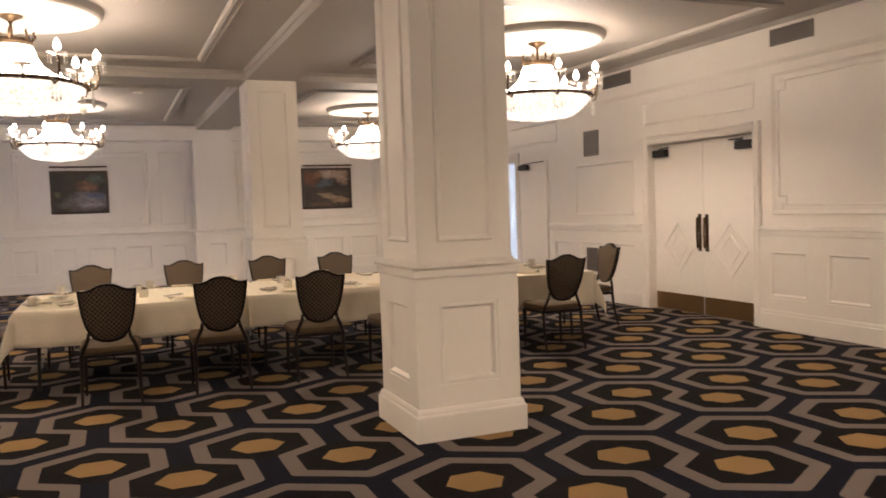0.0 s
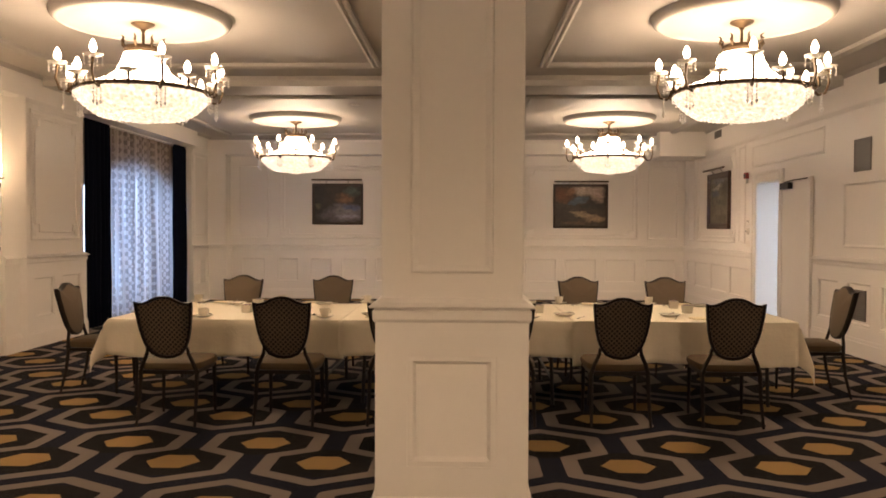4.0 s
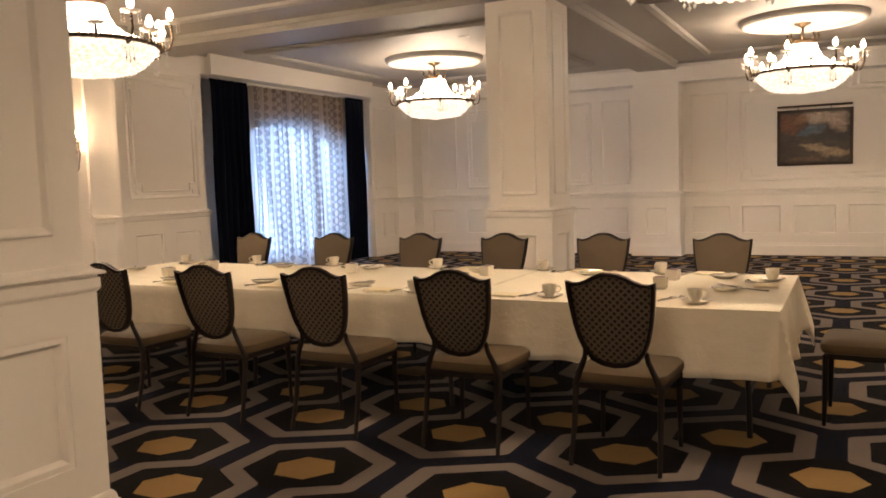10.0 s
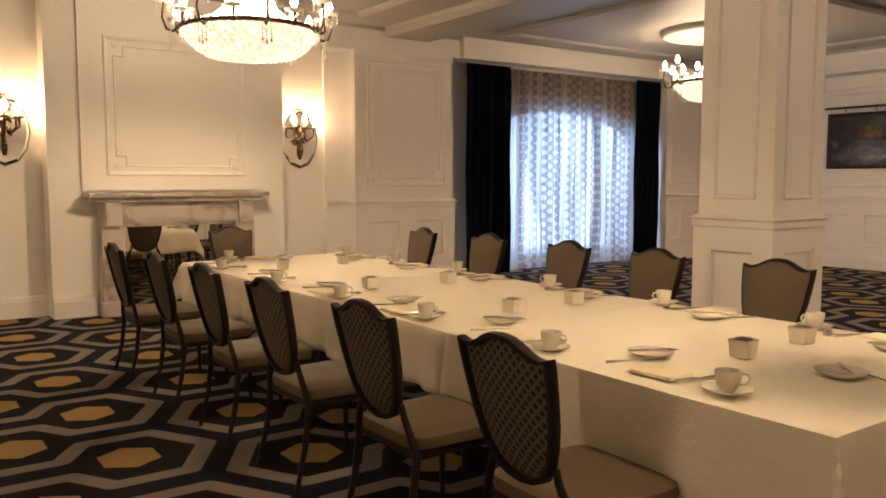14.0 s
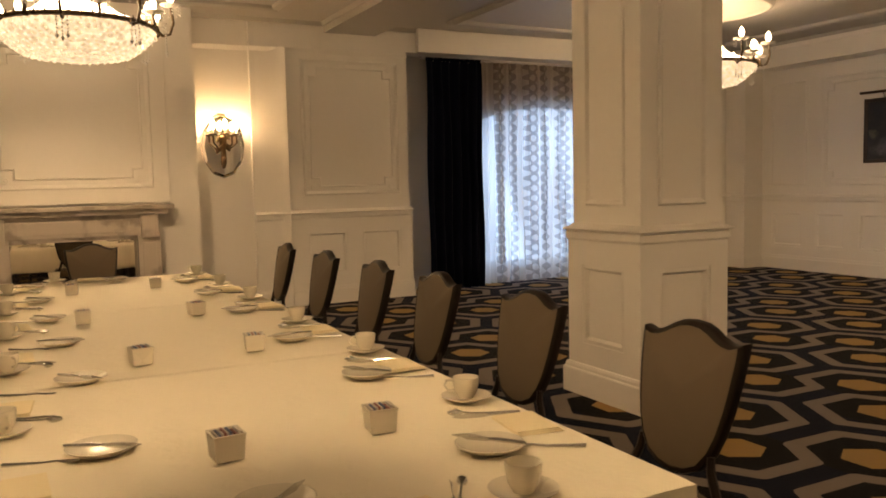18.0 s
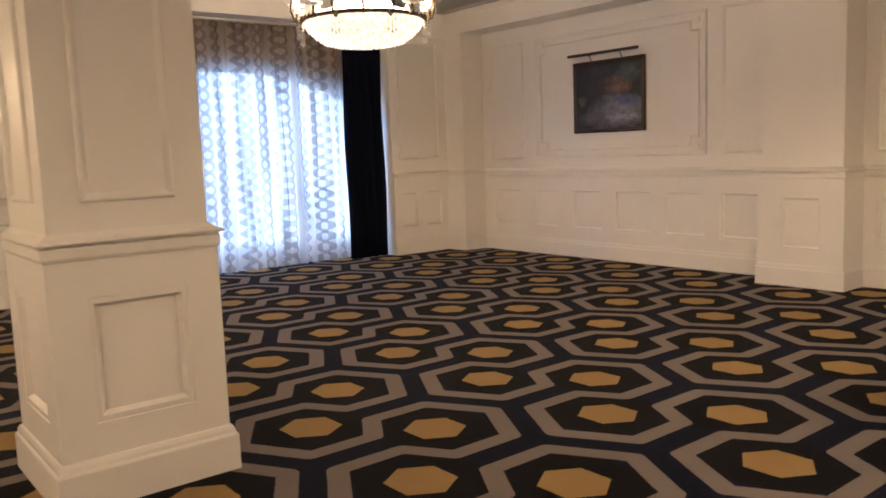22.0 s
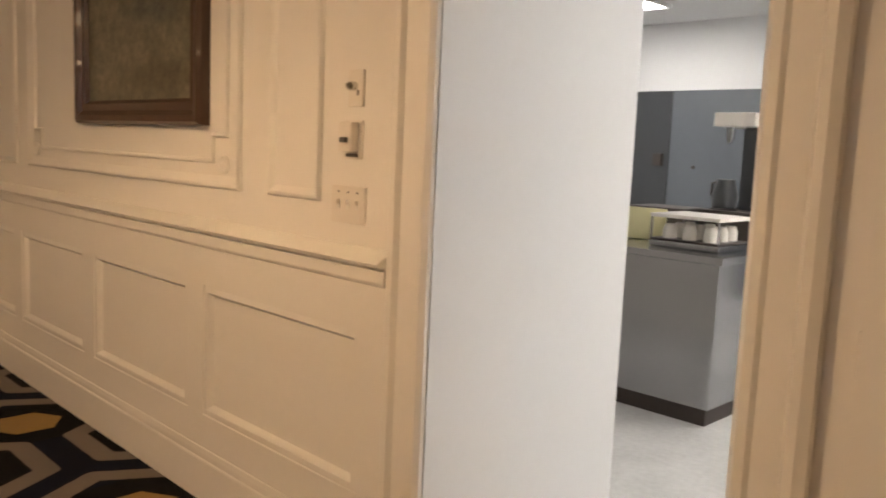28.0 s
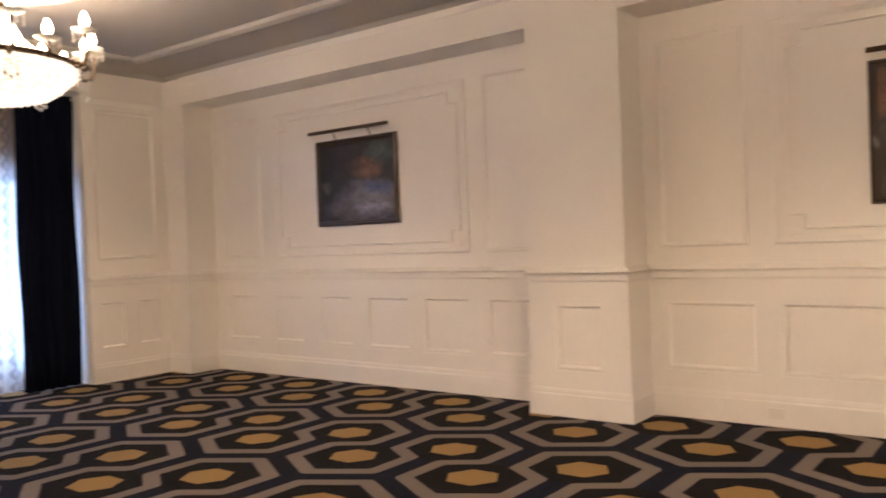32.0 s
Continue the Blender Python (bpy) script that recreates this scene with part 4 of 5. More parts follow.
# ---- fireplace ----
fire = empty("fireplace", pose(BREAST, FIRE_Y, 0))
tagged(fire, "grey veined marble fireplace with a mirror in its opening", "fireplace")
part("mantel_shelf", box(0.0, 0.31, -0.955, 0.955, 1.232, 1.278, 0.008), MARBLE, fire)
part("shelf_moulding", box(0.0, 0.255, -0.90, 0.90, 1.180, 1.232, 0.014), MARBLE, fire)
part("frieze", box(0.0, 0.18, -0.81, 0.81, 0.96, 1.180, 0.005), MARBLE, fire)
part("frieze_panel", box(0.18, 0.192, -0.52, 0.52, 1.0, 1.125, 0.004), MARBLE, fire)
for s in (-1, 1):
    y0, y1 = sorted((s * 0.595, s * 0.82))
    part("pilaster", box(0.0, 0.18, y0, y1, 0.15, 0.96, 0.005), MARBLE, fire)
    part("plinth", box(0.0, 0.205, y0 - 0.02, y1 + 0.02, 0.0, 0.15, 0.006), MARBLE, fire)
    part("corbel", box(0.18, 0.235, y0 + 0.03, y1 - 0.03, 0.93, 1.175, 0.02), MARBLE, fire)
    part("pilaster_panel", box(0.18, 0.19, y0 + 0.045, y1 - 0.045, 0.22, 0.88, 0.004), MARBLE, fire)
part("lintel_moulding", box(0.0, 0.155, -0.595, 0.595, 0.92, 0.962, 0.006), MARBLE, fire)
part("mirror", box(-0.03, -0.015, -0.636, 0.636, 0.004, 0.975), MIRROR, fire, "mirror filling the hearth opening")


# ---- sconces ----
def sconce(y):
    root = empty("wall_sconce", pose(NICHE, y, 1.90))
    tagged(root, "oval mirrored wall sconce with lit candle bulbs", "sconce", "sconces beside the fireplace")
    bm = bmesh.new()
    n = 12
    face = [bm.verts.new((0.022, 0.210 * math.cos(2 * math.pi * i / n), 0.32 * math.sin(2 * math.pi * i / n))) for i in range(n)]
    rim = [bm.verts.new((0.010, 0.242 * math.cos(2 * math.pi * i / n), 0.35 * math.sin(2 * math.pi * i / n))) for i in range(n)]
    back = [bm.verts.new((0.0, v.co.y, v.co.z)) for v in rim]
    bm.faces.new(face)
    for p, q in ((face, rim), (rim, back)):
        for i in range(n):
            bm.faces.new((p[i], p[(i + 1) % n], q[(i + 1) % n], q[i]))
    part("mirror_plate", bm, MIRROR, root, "bevelled mirror backplate")
    part("rim", tube([(0.016, 0.243 * math.cos(2 * math.pi * i / n), 0.352 * math.sin(2 * math.pi * i / n)) for i in range(n + 1)], 0.005, 6), STEEL, root, "thin steel rim")
    part("stem", tube([(0.022, 0, -0.24), (0.05, 0.0, -0.18), (0.045, 0, -0.02), (0.05, 0, 0.12)], [0.018, 0.030, 0.024, 0.014], 8), BRONZE, root)
    for k, (y, z, turn) in enumerate(((-0.05, -0.03, 0.06), (0.05, 0.0, -0.05), (-0.03, 0.10, 0.07), (0.045, 0.13, -0.06), (0.0, -0.13, 0.03))):
        part("leaf", tube([(0.04, y - turn * 0.5, z - 0.05), (0.085, y, z), (0.06, y + turn * 0.6, z + 0.06)], [0.006, 0.032, 0.004], 6, None, 0.5), BRONZE, root)
    part("finial", tube([(0.02, 0.05, 0.30), (0.05, 0.02, 0.35), (0.045, -0.05, 0.36), (0.03, -0.11, 0.33)], [0.006, 0.020, 0.016, 0.004], 6), BRONZE, root)
    for s in (-1, 0, 1):
        arm = part("arm", tube([(0.05, 0, 0.02), (0.10, s * 0.07, -0.02), (0.14 + 0.03 * (s == 0), s * 0.13, 0.04), (0.13 + 0.04 * (s == 0), s * 0.13, 0.12)], [0.012, 0.011, 0.010, 0.012], 6), BRONZE, root)
        at = (0.13 + 0.04 * (s == 0), s * 0.13, 0.12)
        part("drip_pan", lathe([(0.01, 0), (0.045, 0.006), (0.05, 0.018), (0.01, 0.01)], 12, at=at), BRONZE, arm)
        part("candle", lathe([(0.013, 0.01), (0.013, 0.07), (0.0, 0.072)], 8, at=at), CHINA, arm)
        part("bulb", lathe([(0.010, 0.07), (0.024, 0.095), (0.027, 0.12), (0.016, 0.16), (0.0, 0.185)], 10, at=at), SCONCE_BULB, arm, smooth=True)
    return root


s1 = sconce(9.17)
copy_thing(s1, pose(NICHE, 2 * FIRE_Y - 9.17, 1.90))

# ---- tables and cloths ----
TX0, TX1, TY0, TY1, TZ = -0.42, 5.21, 6.94, 8.45, 0.720
CUT = (TX0, 1.52, 3.42, TX1)


def banquet_table(x0, x1):
    cx, cy = (x0 + x1) / 2, (TY0 + TY1) / 2
    w, d = (x1 - x0) / 2 - 0.012, (TY1 - TY0) / 2 - 0.012
    root = empty("banquet_table", pose(cx, cy, 0))
    tagged(root, "folding banquet table with dark metal legs under a cloth", "table", "tables pushed into one long board")
    part("tabletop", box(-w, w, -d, d, TZ - 0.04, TZ - 0.012, 0.004), FRAME_WOOD, root)
    for sx in (-1, 1):
        for sy in (-1, 1):
            part("leg", tube([(sx * (w - 0.14), sy * (d - 0.18), 0.0), (sx * (w - 0.16), sy * (d - 0.19), TZ - 0.04)], 0.016, 8), BLACK_METAL, root)
        part("crossbar", tube([(sx * (w - 0.15), -(d - 0.185), 0.22), (sx * (w - 0.15), d - 0.185, 0.22)], 0.011, 6), BLACK_METAL, root)
    return root


for a, b in zip(CUT, CUT[1:]):
    banquet_table(a, b)


def tablecloth(x0, x1, west, east, lap, drop=0.305):
    """A cloth over one table: flat on top, hanging in soft folds on its free sides, dipping at the corners."""
    step = 0.038
    rng = random.Random(int(x0 * 10) + 7)
    ph = [rng.uniform(0, 6.3) for _ in range(8)]
    xa, xb = x0 - (drop if west else 0), x1 + (drop if east else 0)
    nx, ny = int((xb - xa) / step), int((TY1 - TY0 + 2 * drop) / step)
    bm = bmesh.new()
    grid = []
    for i in range(nx + 1):
        x = xa + (xb - xa) * i / nx
        col = []
        for j in range(ny + 1):
            y = TY0 - drop + (TY1 - TY0 + 2 * drop) * j / ny
            ox, sx = (x0 - x, -1) if x < x0 and west else ((x - x1, 1) if x > x1 and east else (0, 0))
            oy, sy = (TY0 - y, -1) if y < TY0 else ((y - TY1, 1) if y > TY1 else (0, 0))
            px, py = min(max(x, x0), x1), min(max(y, TY0), TY1)
            fall = math.hypot(ox, oy)
            z = TZ + lap + 0.0025 * math.sin(3.1 * x + ph[0]) * math.sin(2.7 * y + ph[1]) - max(0.0, fall - 0.006)
            if fall > 0:
                w = min(1.0, fall / drop)
                if ox and oy:
                    t = math.atan2(oy, ox)
                    out = 0.012 + w * (0.10 * math.sin(2 * t) ** 2 + 0.012)
                    px += sx * out * (0.35 + 0.65 * math.cos(t))
                    py += sy * out * (0.35 + 0.65 * math.sin(t))
                else:
                    along = y if ox else x
                    out = 0.012 + w * (0.028 + 0.018 * math.sin(5.2 * along + ph[2]) + 0.020 * math.sin(13.7 * along + ph[3]) + 0.009 * math.sin(31.0 * along + ph[5]))
                    z += w * 0.014 * math.sin(4.1 * along + ph[4])
                    if ox:
                        px += sx * out
                    else:
                        py += sy * out
            col.append(bm.verts.new((px, py, z)))
        grid.append(col)
    for a, b in zip(grid, grid[1:]):
        for j in range(ny):
            bm.faces.new((a[j], a[j + 1], b[j + 1], b[j]))
    ob = link("tablecloth", bm, LINEN, smooth=True)
    sol = ob.modifiers.new("cloth", 'SOLIDIFY')
    sol.thickness = 0.003
    sol.offset = 1.0
    return tagged(ob, "cream linen tablecloth hanging over the table edge", "tablecloth", "cloths over the long table")


tablecloth(CUT[0], CUT[1] + 0.02, True, False, 0.0)
tablecloth(CUT[1] - 0.02, CUT[2] + 0.03, False, False, 0.004)
tablecloth(CUT[2] - 0.02, CUT[3], False, True, 0.008, 0.352)


# ---- chairs ----
def shield(inset=0.0):
    """Outline of a shield back, seen from behind, as (x, z)."""
    half = [(0.0, 0.972), (0.045, 0.968), (0.08, 0.955), (0.115, 0.936), (0.15, 0.923), (0.182, 0.920), (0.214, 0.930), (0.213, 0.89), (0.205, 0.81), (0.192, 0.72), (0.174, 0.645), (0.150, 0.585), (0.112, 0.535), (0.058, 0.510), (0.0, 0.502)]
    pts = half + [(-x, z) for x, z in half[-2:0:-1]]
    c = Vector((0, 0.75))
    return [tuple(c + (Vector(p) - c) * (1 - inset)) for p in pts]


def lean(z):
    return -0.215 - 0.20 * (z - 0.46)


def back_sheet(offset, inset, bulge):
    bm = bmesh.new()
    rim = shield(inset)
    mid = shield(inset + 0.35)
    a = [bm.verts.new((x, lean(z) + offset * 0.4, z)) for x, z in rim]
    b = [bm.verts.new((x, lean(z) + offset, z)) for x, z in mid]
    c = bm.verts.new((0, lean(0.76) + offset + bulge, 0.76))
    n = len(rim)
    for i in range(n):
        bm.faces.new((a[i], a[(i + 1) % n], b[(i + 1) % n], b[i]))
        bm.faces.new((b[i], b[(i + 1) % n], c))
    return bm


def chair():
    root = empty("dining_chair")
    tagged(root, "dark-framed banquet chair with shield back and taupe cushioned seat", "chair", "chairs round the long table")
    # cushion
    bm = bmesh.new()
    rings = []
    for f, z in ((0.86, 0.405), (0.97, 0.415), (1.0, 0.435), (0.985, 0.462), (0.90, 0.478), (0.6, 0.486), (0.25, 0.490)):
        ring = []
        for k in range(28):
            a = 2 * math.pi * k / 28
            c, s = math.cos(a), math.sin(a)
            e = 0.30
            wx = 0.235 + 0.018 * s
            ring.append(bm.verts.new((f * wx * math.copysign(abs(c) ** e, c), 0.005 + f * 0.235 * math.copysign(abs(s) ** e, s), z)))
        rings.append(ring)
    for a, b in zip(rings, rings[1:]):
        for k in range(28):
            bm.faces.new((a[k], a[(k + 1) % 28], b[(k + 1) % 28], b[k]))
    bm.faces.new(rings[0])
    bm.faces.new(rings[-1])
    part("seat", bm, SEAT_CLOTH, root, smooth=True)
    part("seat_frame", box(-0.215, 0.215, -0.215, 0.215, 0.378, 0.408, 0.006), FRAME_WOOD, root)
    bm = bmesh.new()
    loops = [[bm.verts.new((x, lean(z) + off, z)) for x, z in shield(inset)] for inset, off in ((0.0, 0.006), (-0.012, -0.001), (-0.012, -0.023), (0.0, -0.031), (0.075, -0.031), (0.09, -0.023), (0.09, 0.0), (0.06, 0.014))]
    for a, b in zip(loops, loops[1:] + loops[:1]):
        for k in range(len(a)):
            bm.faces.new((a[k], a[(k + 1) % len(a)], b[(k + 1) % len(a)], b[k]))
    part("back_frame", bm, FRAME_WOOD, root, smooth=True)
    part("backrest", back_sheet(0.026, 0.045, 0.010), BACK_CLOTH, root, "plain taupe cloth facing", True)
    part("back_panel", back_sheet(-0.028, 0.08, -0.004), LATTICE, root, "dark lattice-woven cloth on the rear", True)
    for s in (-1, 1):
        part("stile", tube([(s * 0.150, lean(0.585), 0.585), (s * 0.156, lean(0.54) - 0.002, 0.54), (s * 0.192, -0.224, 0.46), (s * 0.214, -0.215, 0.39)], [0.012, 0.014, 0.016, 0.016], 8), FRAME_WOOD, root)
        part("leg", tube([(s * 0.212, -0.21, 0.40), (s * 0.214, -0.235, 0.2), (s * 0.22, -0.285, 0.0)], [0.017, 0.015, 0.011], 8), FRAME_WOOD, root)
        part("leg", tube([(s * 0.205, 0.205, 0.40), (s * 0.207, 0.208, 0.2), (s * 0.21, 0.212, 0.0)], [0.018, 0.015, 0.011], 8), FRAME_WOOD, root)
    return root


SOUTH_SEATS = ((0.32, 6.54), (1.18, 6.58), (2.03, 6.60), (2.83, 6.62), (3.69, 6.64), (4.53, 6.65))
NORTH_SEATS = (0.13, 1.12, 2.05, 2.87, 3.75, 4.66)
rng = random.Random(3)
seats = [(x, y, rng.uniform(-2, 2)) for x, y in SOUTH_SEATS] + [(x, 8.69, 180 + rng.uniform(-2, 2)) for x in NORTH_SEATS] + [(-0.78, 7.63, -90 + 2), (5.63, 7.70, 90 - 3)]
one = chair()
one.matrix_basis = pose(seats[0][0], seats[0][1], 0, 0, 0, seats[0][2])
for x, y, a in seats[1:]:
    copy_thing(one, pose(x, y, 0, 0, 0, a))


# ---- place settings ----
TOP = TZ + 0.016


def cup_and_saucer():
    root = empty("coffee_cup")
    tagged(root, "cream china coffee cup standing on its saucer", "cup", "coffee cups on the table")
    part("saucer", lathe([(0.0, 0.004), (0.035, 0.003), (0.04, 0.0), (0.045, 0.003), (0.078, 0.016), (0.080, 0.019), (0.046, 0.008), (0.0, 0.007)], 24), TABLEWARE, root, smooth=True)
    part("bowl", lathe([(0.0, 0.012), (0.024, 0.009), (0.026, 0.014), (0.036, 0.030), (0.041, 0.055), (0.042, 0.076), (0.039, 0.076), (0.037, 0.05), (0.02, 0.02), (0.0, 0.018)], 24), TABLEWARE, root, smooth=True)
    part("handle", tube([(0.039, 0, 0.066), (0.062, 0, 0.064), (0.068, 0, 0.048), (0.056, 0, 0.032), (0.036, 0, 0.030)], 0.0042, 6), TABLEWARE, root, smooth=True)
    return root


def knife(parent=None):
    bm = tube([(0, -0.10, 0.004), (0, -0.03, 0.005), (0, 0.0, 0.004)], [0.005, 0.006, 0.004], 6)
    tube([(0, 0.0, 0.003), (0.003, 0.06, 0.003), (0.001, 0.105, 0.003)], [0.006, 0.010, 0.002], 6, bm, 0.25)
    return bm


def spoon():
    bm = tube([(0, -0.085, 0.003), (0, 0.0, 0.004), (0, 0.04, 0.006)], [0.006, 0.003, 0.003], 6)
    tube([(0, 0.04, 0.006), (0, 0.062, 0.004), (0, 0.088, 0.005)], [0.003, 0.014, 0.003], 8, bm)
    return bm


def fork():
    bm = tube([(0, -0.10, 0.003), (0, 0.0, 0.004), (0, 0.035, 0.007)], [0.006, 0.003, 0.003], 6)
    for k in (-1, 0, 1):
        tube([(0, 0.035, 0.007), (k * 0.007, 0.055, 0.005), (k * 0.007, 0.09, 0.006)], [0.003, 0.0025, 0.0015], 5, bm)
    return bm


def plate():
    root = empty("side_plate")
    tagged(root, "small cream side plate with a butter knife laid across", "plate", "side plates on the table")
    part("dish", lathe([(0.0, 0.006), (0.050, 0.004), (0.054, 0.0), (0.060, 0.003), (0.088, 0.017), (0.091, 0.021), (0.088, 0.022), (0.058, 0.010), (0.0, 0.009)], 28), TABLEWARE, root, smooth=True)
    k = part("butter_knife", knife(), STEEL, root)
    k.matrix_basis = pose(0.012, 0, 0.0205, 0, 0, -28)
    return root


def napkin():
    bm = bmesh.new()
    for i in range(3):
        s = 0.005 * i
        box(-0.095 + s, 0.095 - s * 0.5, -0.070 + s, 0.070, 0.0005 + 0.0036 * i, 0.0036 + 0.0036 * i, bm=bm)
    ob = link("napkin", bm, NAPKIN)
    bev = ob.modifiers.new("soft", 'BEVEL')
    bev.width, bev.segments = 0.0014, 2
    return tagged(ob, "ivory cloth napkin folded flat into a rectangle", "napkin", "napkins on the table")


def caddy():
    root = empty("sugar_caddy")
    tagged(root, "cream square china caddy filled with sweetener packets", "sugar caddy", "sugar caddies down the table")
    bm = square_rings([(0.030, 0.0), (0.036, 0.003), (0.040, 0.062), (0.042, 0.070), (0.037, 0.070), (0.034, 0.012)])
    part("bowl", bm, TABLEWARE, root)
    r = random.Random(5)
    for i in range(9):
        m = (PACKET_WHITE, PACKET_BLUE, PACKET_WHITE, PACKET_RED)[i % 4]
        y = -0.028 + 0.007 * i
        h = 0.062 + r.uniform(0, 0.014)
        bm = box(-0.027, 0.027, y - 0.0022, y + 0.0022, 0.014, h)
        part("packet", bm, m, root)
    return root


def laid(proto, x, y, a, z=TOP, first=[]):
    m = pose(x, y, z, 0, 0, a)
    if proto in first:
        return copy_thing(proto, m)
    first.append(proto)
    proto.matrix_basis = m
    return proto


cup, dish, cloth, sugar = cup_and_saucer(), plate(), napkin(), caddy()
knife_thing = tagged(link("table_knife", knife(), STEEL, smooth=True), "plain steel table knife lying on the cloth", "knife", "cutlery on the table")
fork_thing = tagged(link("table_fork", fork(), STEEL, smooth=True), "plain steel table fork lying on the cloth", "fork", "cutlery on the table")
spoon_thing = tagged(link("teaspoon", spoon(), STEEL, smooth=True), "plain steel teaspoon lying on the cloth", "spoon", "cutlery on the table")
rng = random.Random(11)
# one row a place: turn of the diner, then plate, napkin, cup and cutlery as they lie on the board
SETTINGS = [
    (0, (-0.03, 7.16), (0.16, 7.05), (0.36, 6.99)), (0, (0.87, 7.18), (1.05, 7.05), (1.37, 7.00)), (0, (1.74, 7.21), (1.95, 7.05), (2.22, 7.02)),
    (0, (2.55, 7.24), (2.80, 7.06), (3.07, 7.04)), (0, (3.38, 7.28), (3.69, 7.05), (3.97, 7.04)), (0, (4.28, 7.28), (4.49, 7.08), (4.79, 7.05)),
    (180, (0.30, 8.17), (0.12, 8.34), (-0.12, 8.33)), (180, (1.16, 8.17), (1.02, 8.35), (0.72, 8.34)), (180, (2.04, 8.18), (1.93, 8.36), (1.56, 8.35)),
    (180, (3.02, 8.18), (2.86, 8.36), (2.57, 8.34)), (180, (3.87, 8.20), (3.78, 8.37), (3.46, 8.36)), (180, (4.79, 8.17), (4.66, 8.37), (4.34, 8.35)),
    (90, (4.88, 7.58), (5.08, 7.80), (5.09, 8.08)), (-90, (-0.12, 7.72), (-0.29, 7.55), (-0.30, 7.30))]
for a, flat, fold, mug in SETTINGS:
    c, s = math.cos(radians(a)), math.sin(radians(a))
    laid(dish, *flat, a + rng.uniform(-30, 30))
    laid(cloth, *fold, a + rng.uniform(-9, 9))
    laid(cup, *mug, a + rng.uniform(20, 70))

    def put_on(proto, u, v, turn):
        laid(proto, fold[0] + u * c - v * s, fold[1] + u * s + v * c, a + turn + rng.uniform(-9, 9))

    put_on(fork_thing, -0.19, 0.06, -24)
    put_on(knife_thing, 0.135, 0.05, -16)
    put_on(spoon_thing, 0.165, 0.07, -30)
for x, y in ((0.62, 7.38), (1.96, 7.37), (3.18, 7.51), (4.50, 7.56), (0.58, 7.92), (2.01, 7.94), (3.16, 7.97), (4.49, 7.99)):
    laid(sugar, x, y, rng.uniform(-12, 12))


# ---- pictures ----
def picture(name, label, m, w, h, art, lamp=0.075, deep=0.045, wide=0.075, wood=GILT):
    """A framed painting, upright in its own x-z plane and facing -y, its base at the lower middle of its back."""
    root = empty(name, m)
    tagged(root, label, "painting", "framed paintings on the walls")
    bm = sweep_frame((-w / 2, 0, 0), X, Z, NY, w, h, ((0, 0.0), (0, deep * 0.7), (0.012, deep), (wide * 0.35, deep * 0.95), (wide * 0.55, deep * 0.62), (wide * 0.85, deep * 0.66), (wide, deep * 0.4), (wide, 0.004)))
    part("frame", bm, wood, root, "dark wooden frame with a gilt inner edge")
    part("canvas", box(-w / 2 + wide - 0.004, w / 2 - wide + 0.004, -0.018, -0.004, wide - 0.004, h - wide + 0.004), art, root)
    if lamp:
        lw = w * 0.98
        lampbar = part("picture_light", tube([(-lw / 2, -0.13, h + lamp), (lw / 2, -0.13, h + lamp)], 0.018, 10), BRONZE, root, "slim bronze picture light, unlit")
        for k in (-0.22, 0.22):
            part("arm", tube([(k * lw, -0.13, h + lamp), (k * lw, -0.09, h + lamp + 0.004), (k * lw, -0.05, h + 0.012), (k * lw, -0.035, h - 0.012)], 0.006, 6), BRONZE, lampbar)
    return root


NWALL = NORTH - 0.002
ART_GARDEN = painting_material("garden painting", (0.022, 0.016, 0.013), [
    (0.66, 0.26, 0.40, 0.24, (0.17, 0.155, 0.175)), (0.30, 0.16, 0.22, 0.12, (0.085, 0.075, 0.075)), (0.62, 0.66, 0.22, 0.14, (0.165, 0.085, 0.045)), (0.82, 0.84, 0.16, 0.13, (0.055, 0.080, 0.066)),
    (0.36, 0.74, 0.20, 0.24, (0.030, 0.019, 0.015)), (0.10, 0.62, 0.13, 0.42, (0.012, 0.010, 0.009)), (0.10, 0.44, 0.05, 0.08, (0.080, 0.070, 0.045)), (0.80, 0.40, 0.18, 0.08, (0.075, 0.095, 0.17)),
    (0.72, 0.16, 0.26, 0.05, (0.24, 0.22, 0.27)), (0.46, 0.34, 0.10, 0.05, (0.17, 0.15, 0.16))], 3.0)
ART_ROAD = painting_material("autumn road painting", (0.046, 0.034, 0.025), [
    (0.62, 0.90, 0.34, 0.14, (0.42, 0.33, 0.26)), (0.84, 0.76, 0.15, 0.16, (0.36, 0.27, 0.21)), (0.14, 0.78, 0.21, 0.20, (0.15, 0.062, 0.030)), (0.31, 0.87, 0.12, 0.10, (0.22, 0.115, 0.060)),
    (0.49, 0.66, 0.14, 0.10, (0.085, 0.125, 0.165)), (0.36, 0.57, 0.10, 0.06, (0.065, 0.095, 0.125)), (0.80, 0.52, 0.22, 0.10, (0.026, 0.022, 0.018)), (0.57, 0.49, 0.10, 0.06, (0.020, 0.020, 0.016)),
    (0.44, 0.34, 0.15, 0.05, (0.29, 0.215, 0.13)), (0.60, 0.26, 0.22, 0.07, (0.33, 0.245, 0.15)), (0.80, 0.18, 0.24, 0.08, (0.26, 0.185, 0.11)), (0.11, 0.26, 0.16, 0.26, (0.034, 0.022, 0.015)), (0.40, 0.08, 0.30, 0.06, (0.095, 0.058, 0.036))], 8.0)
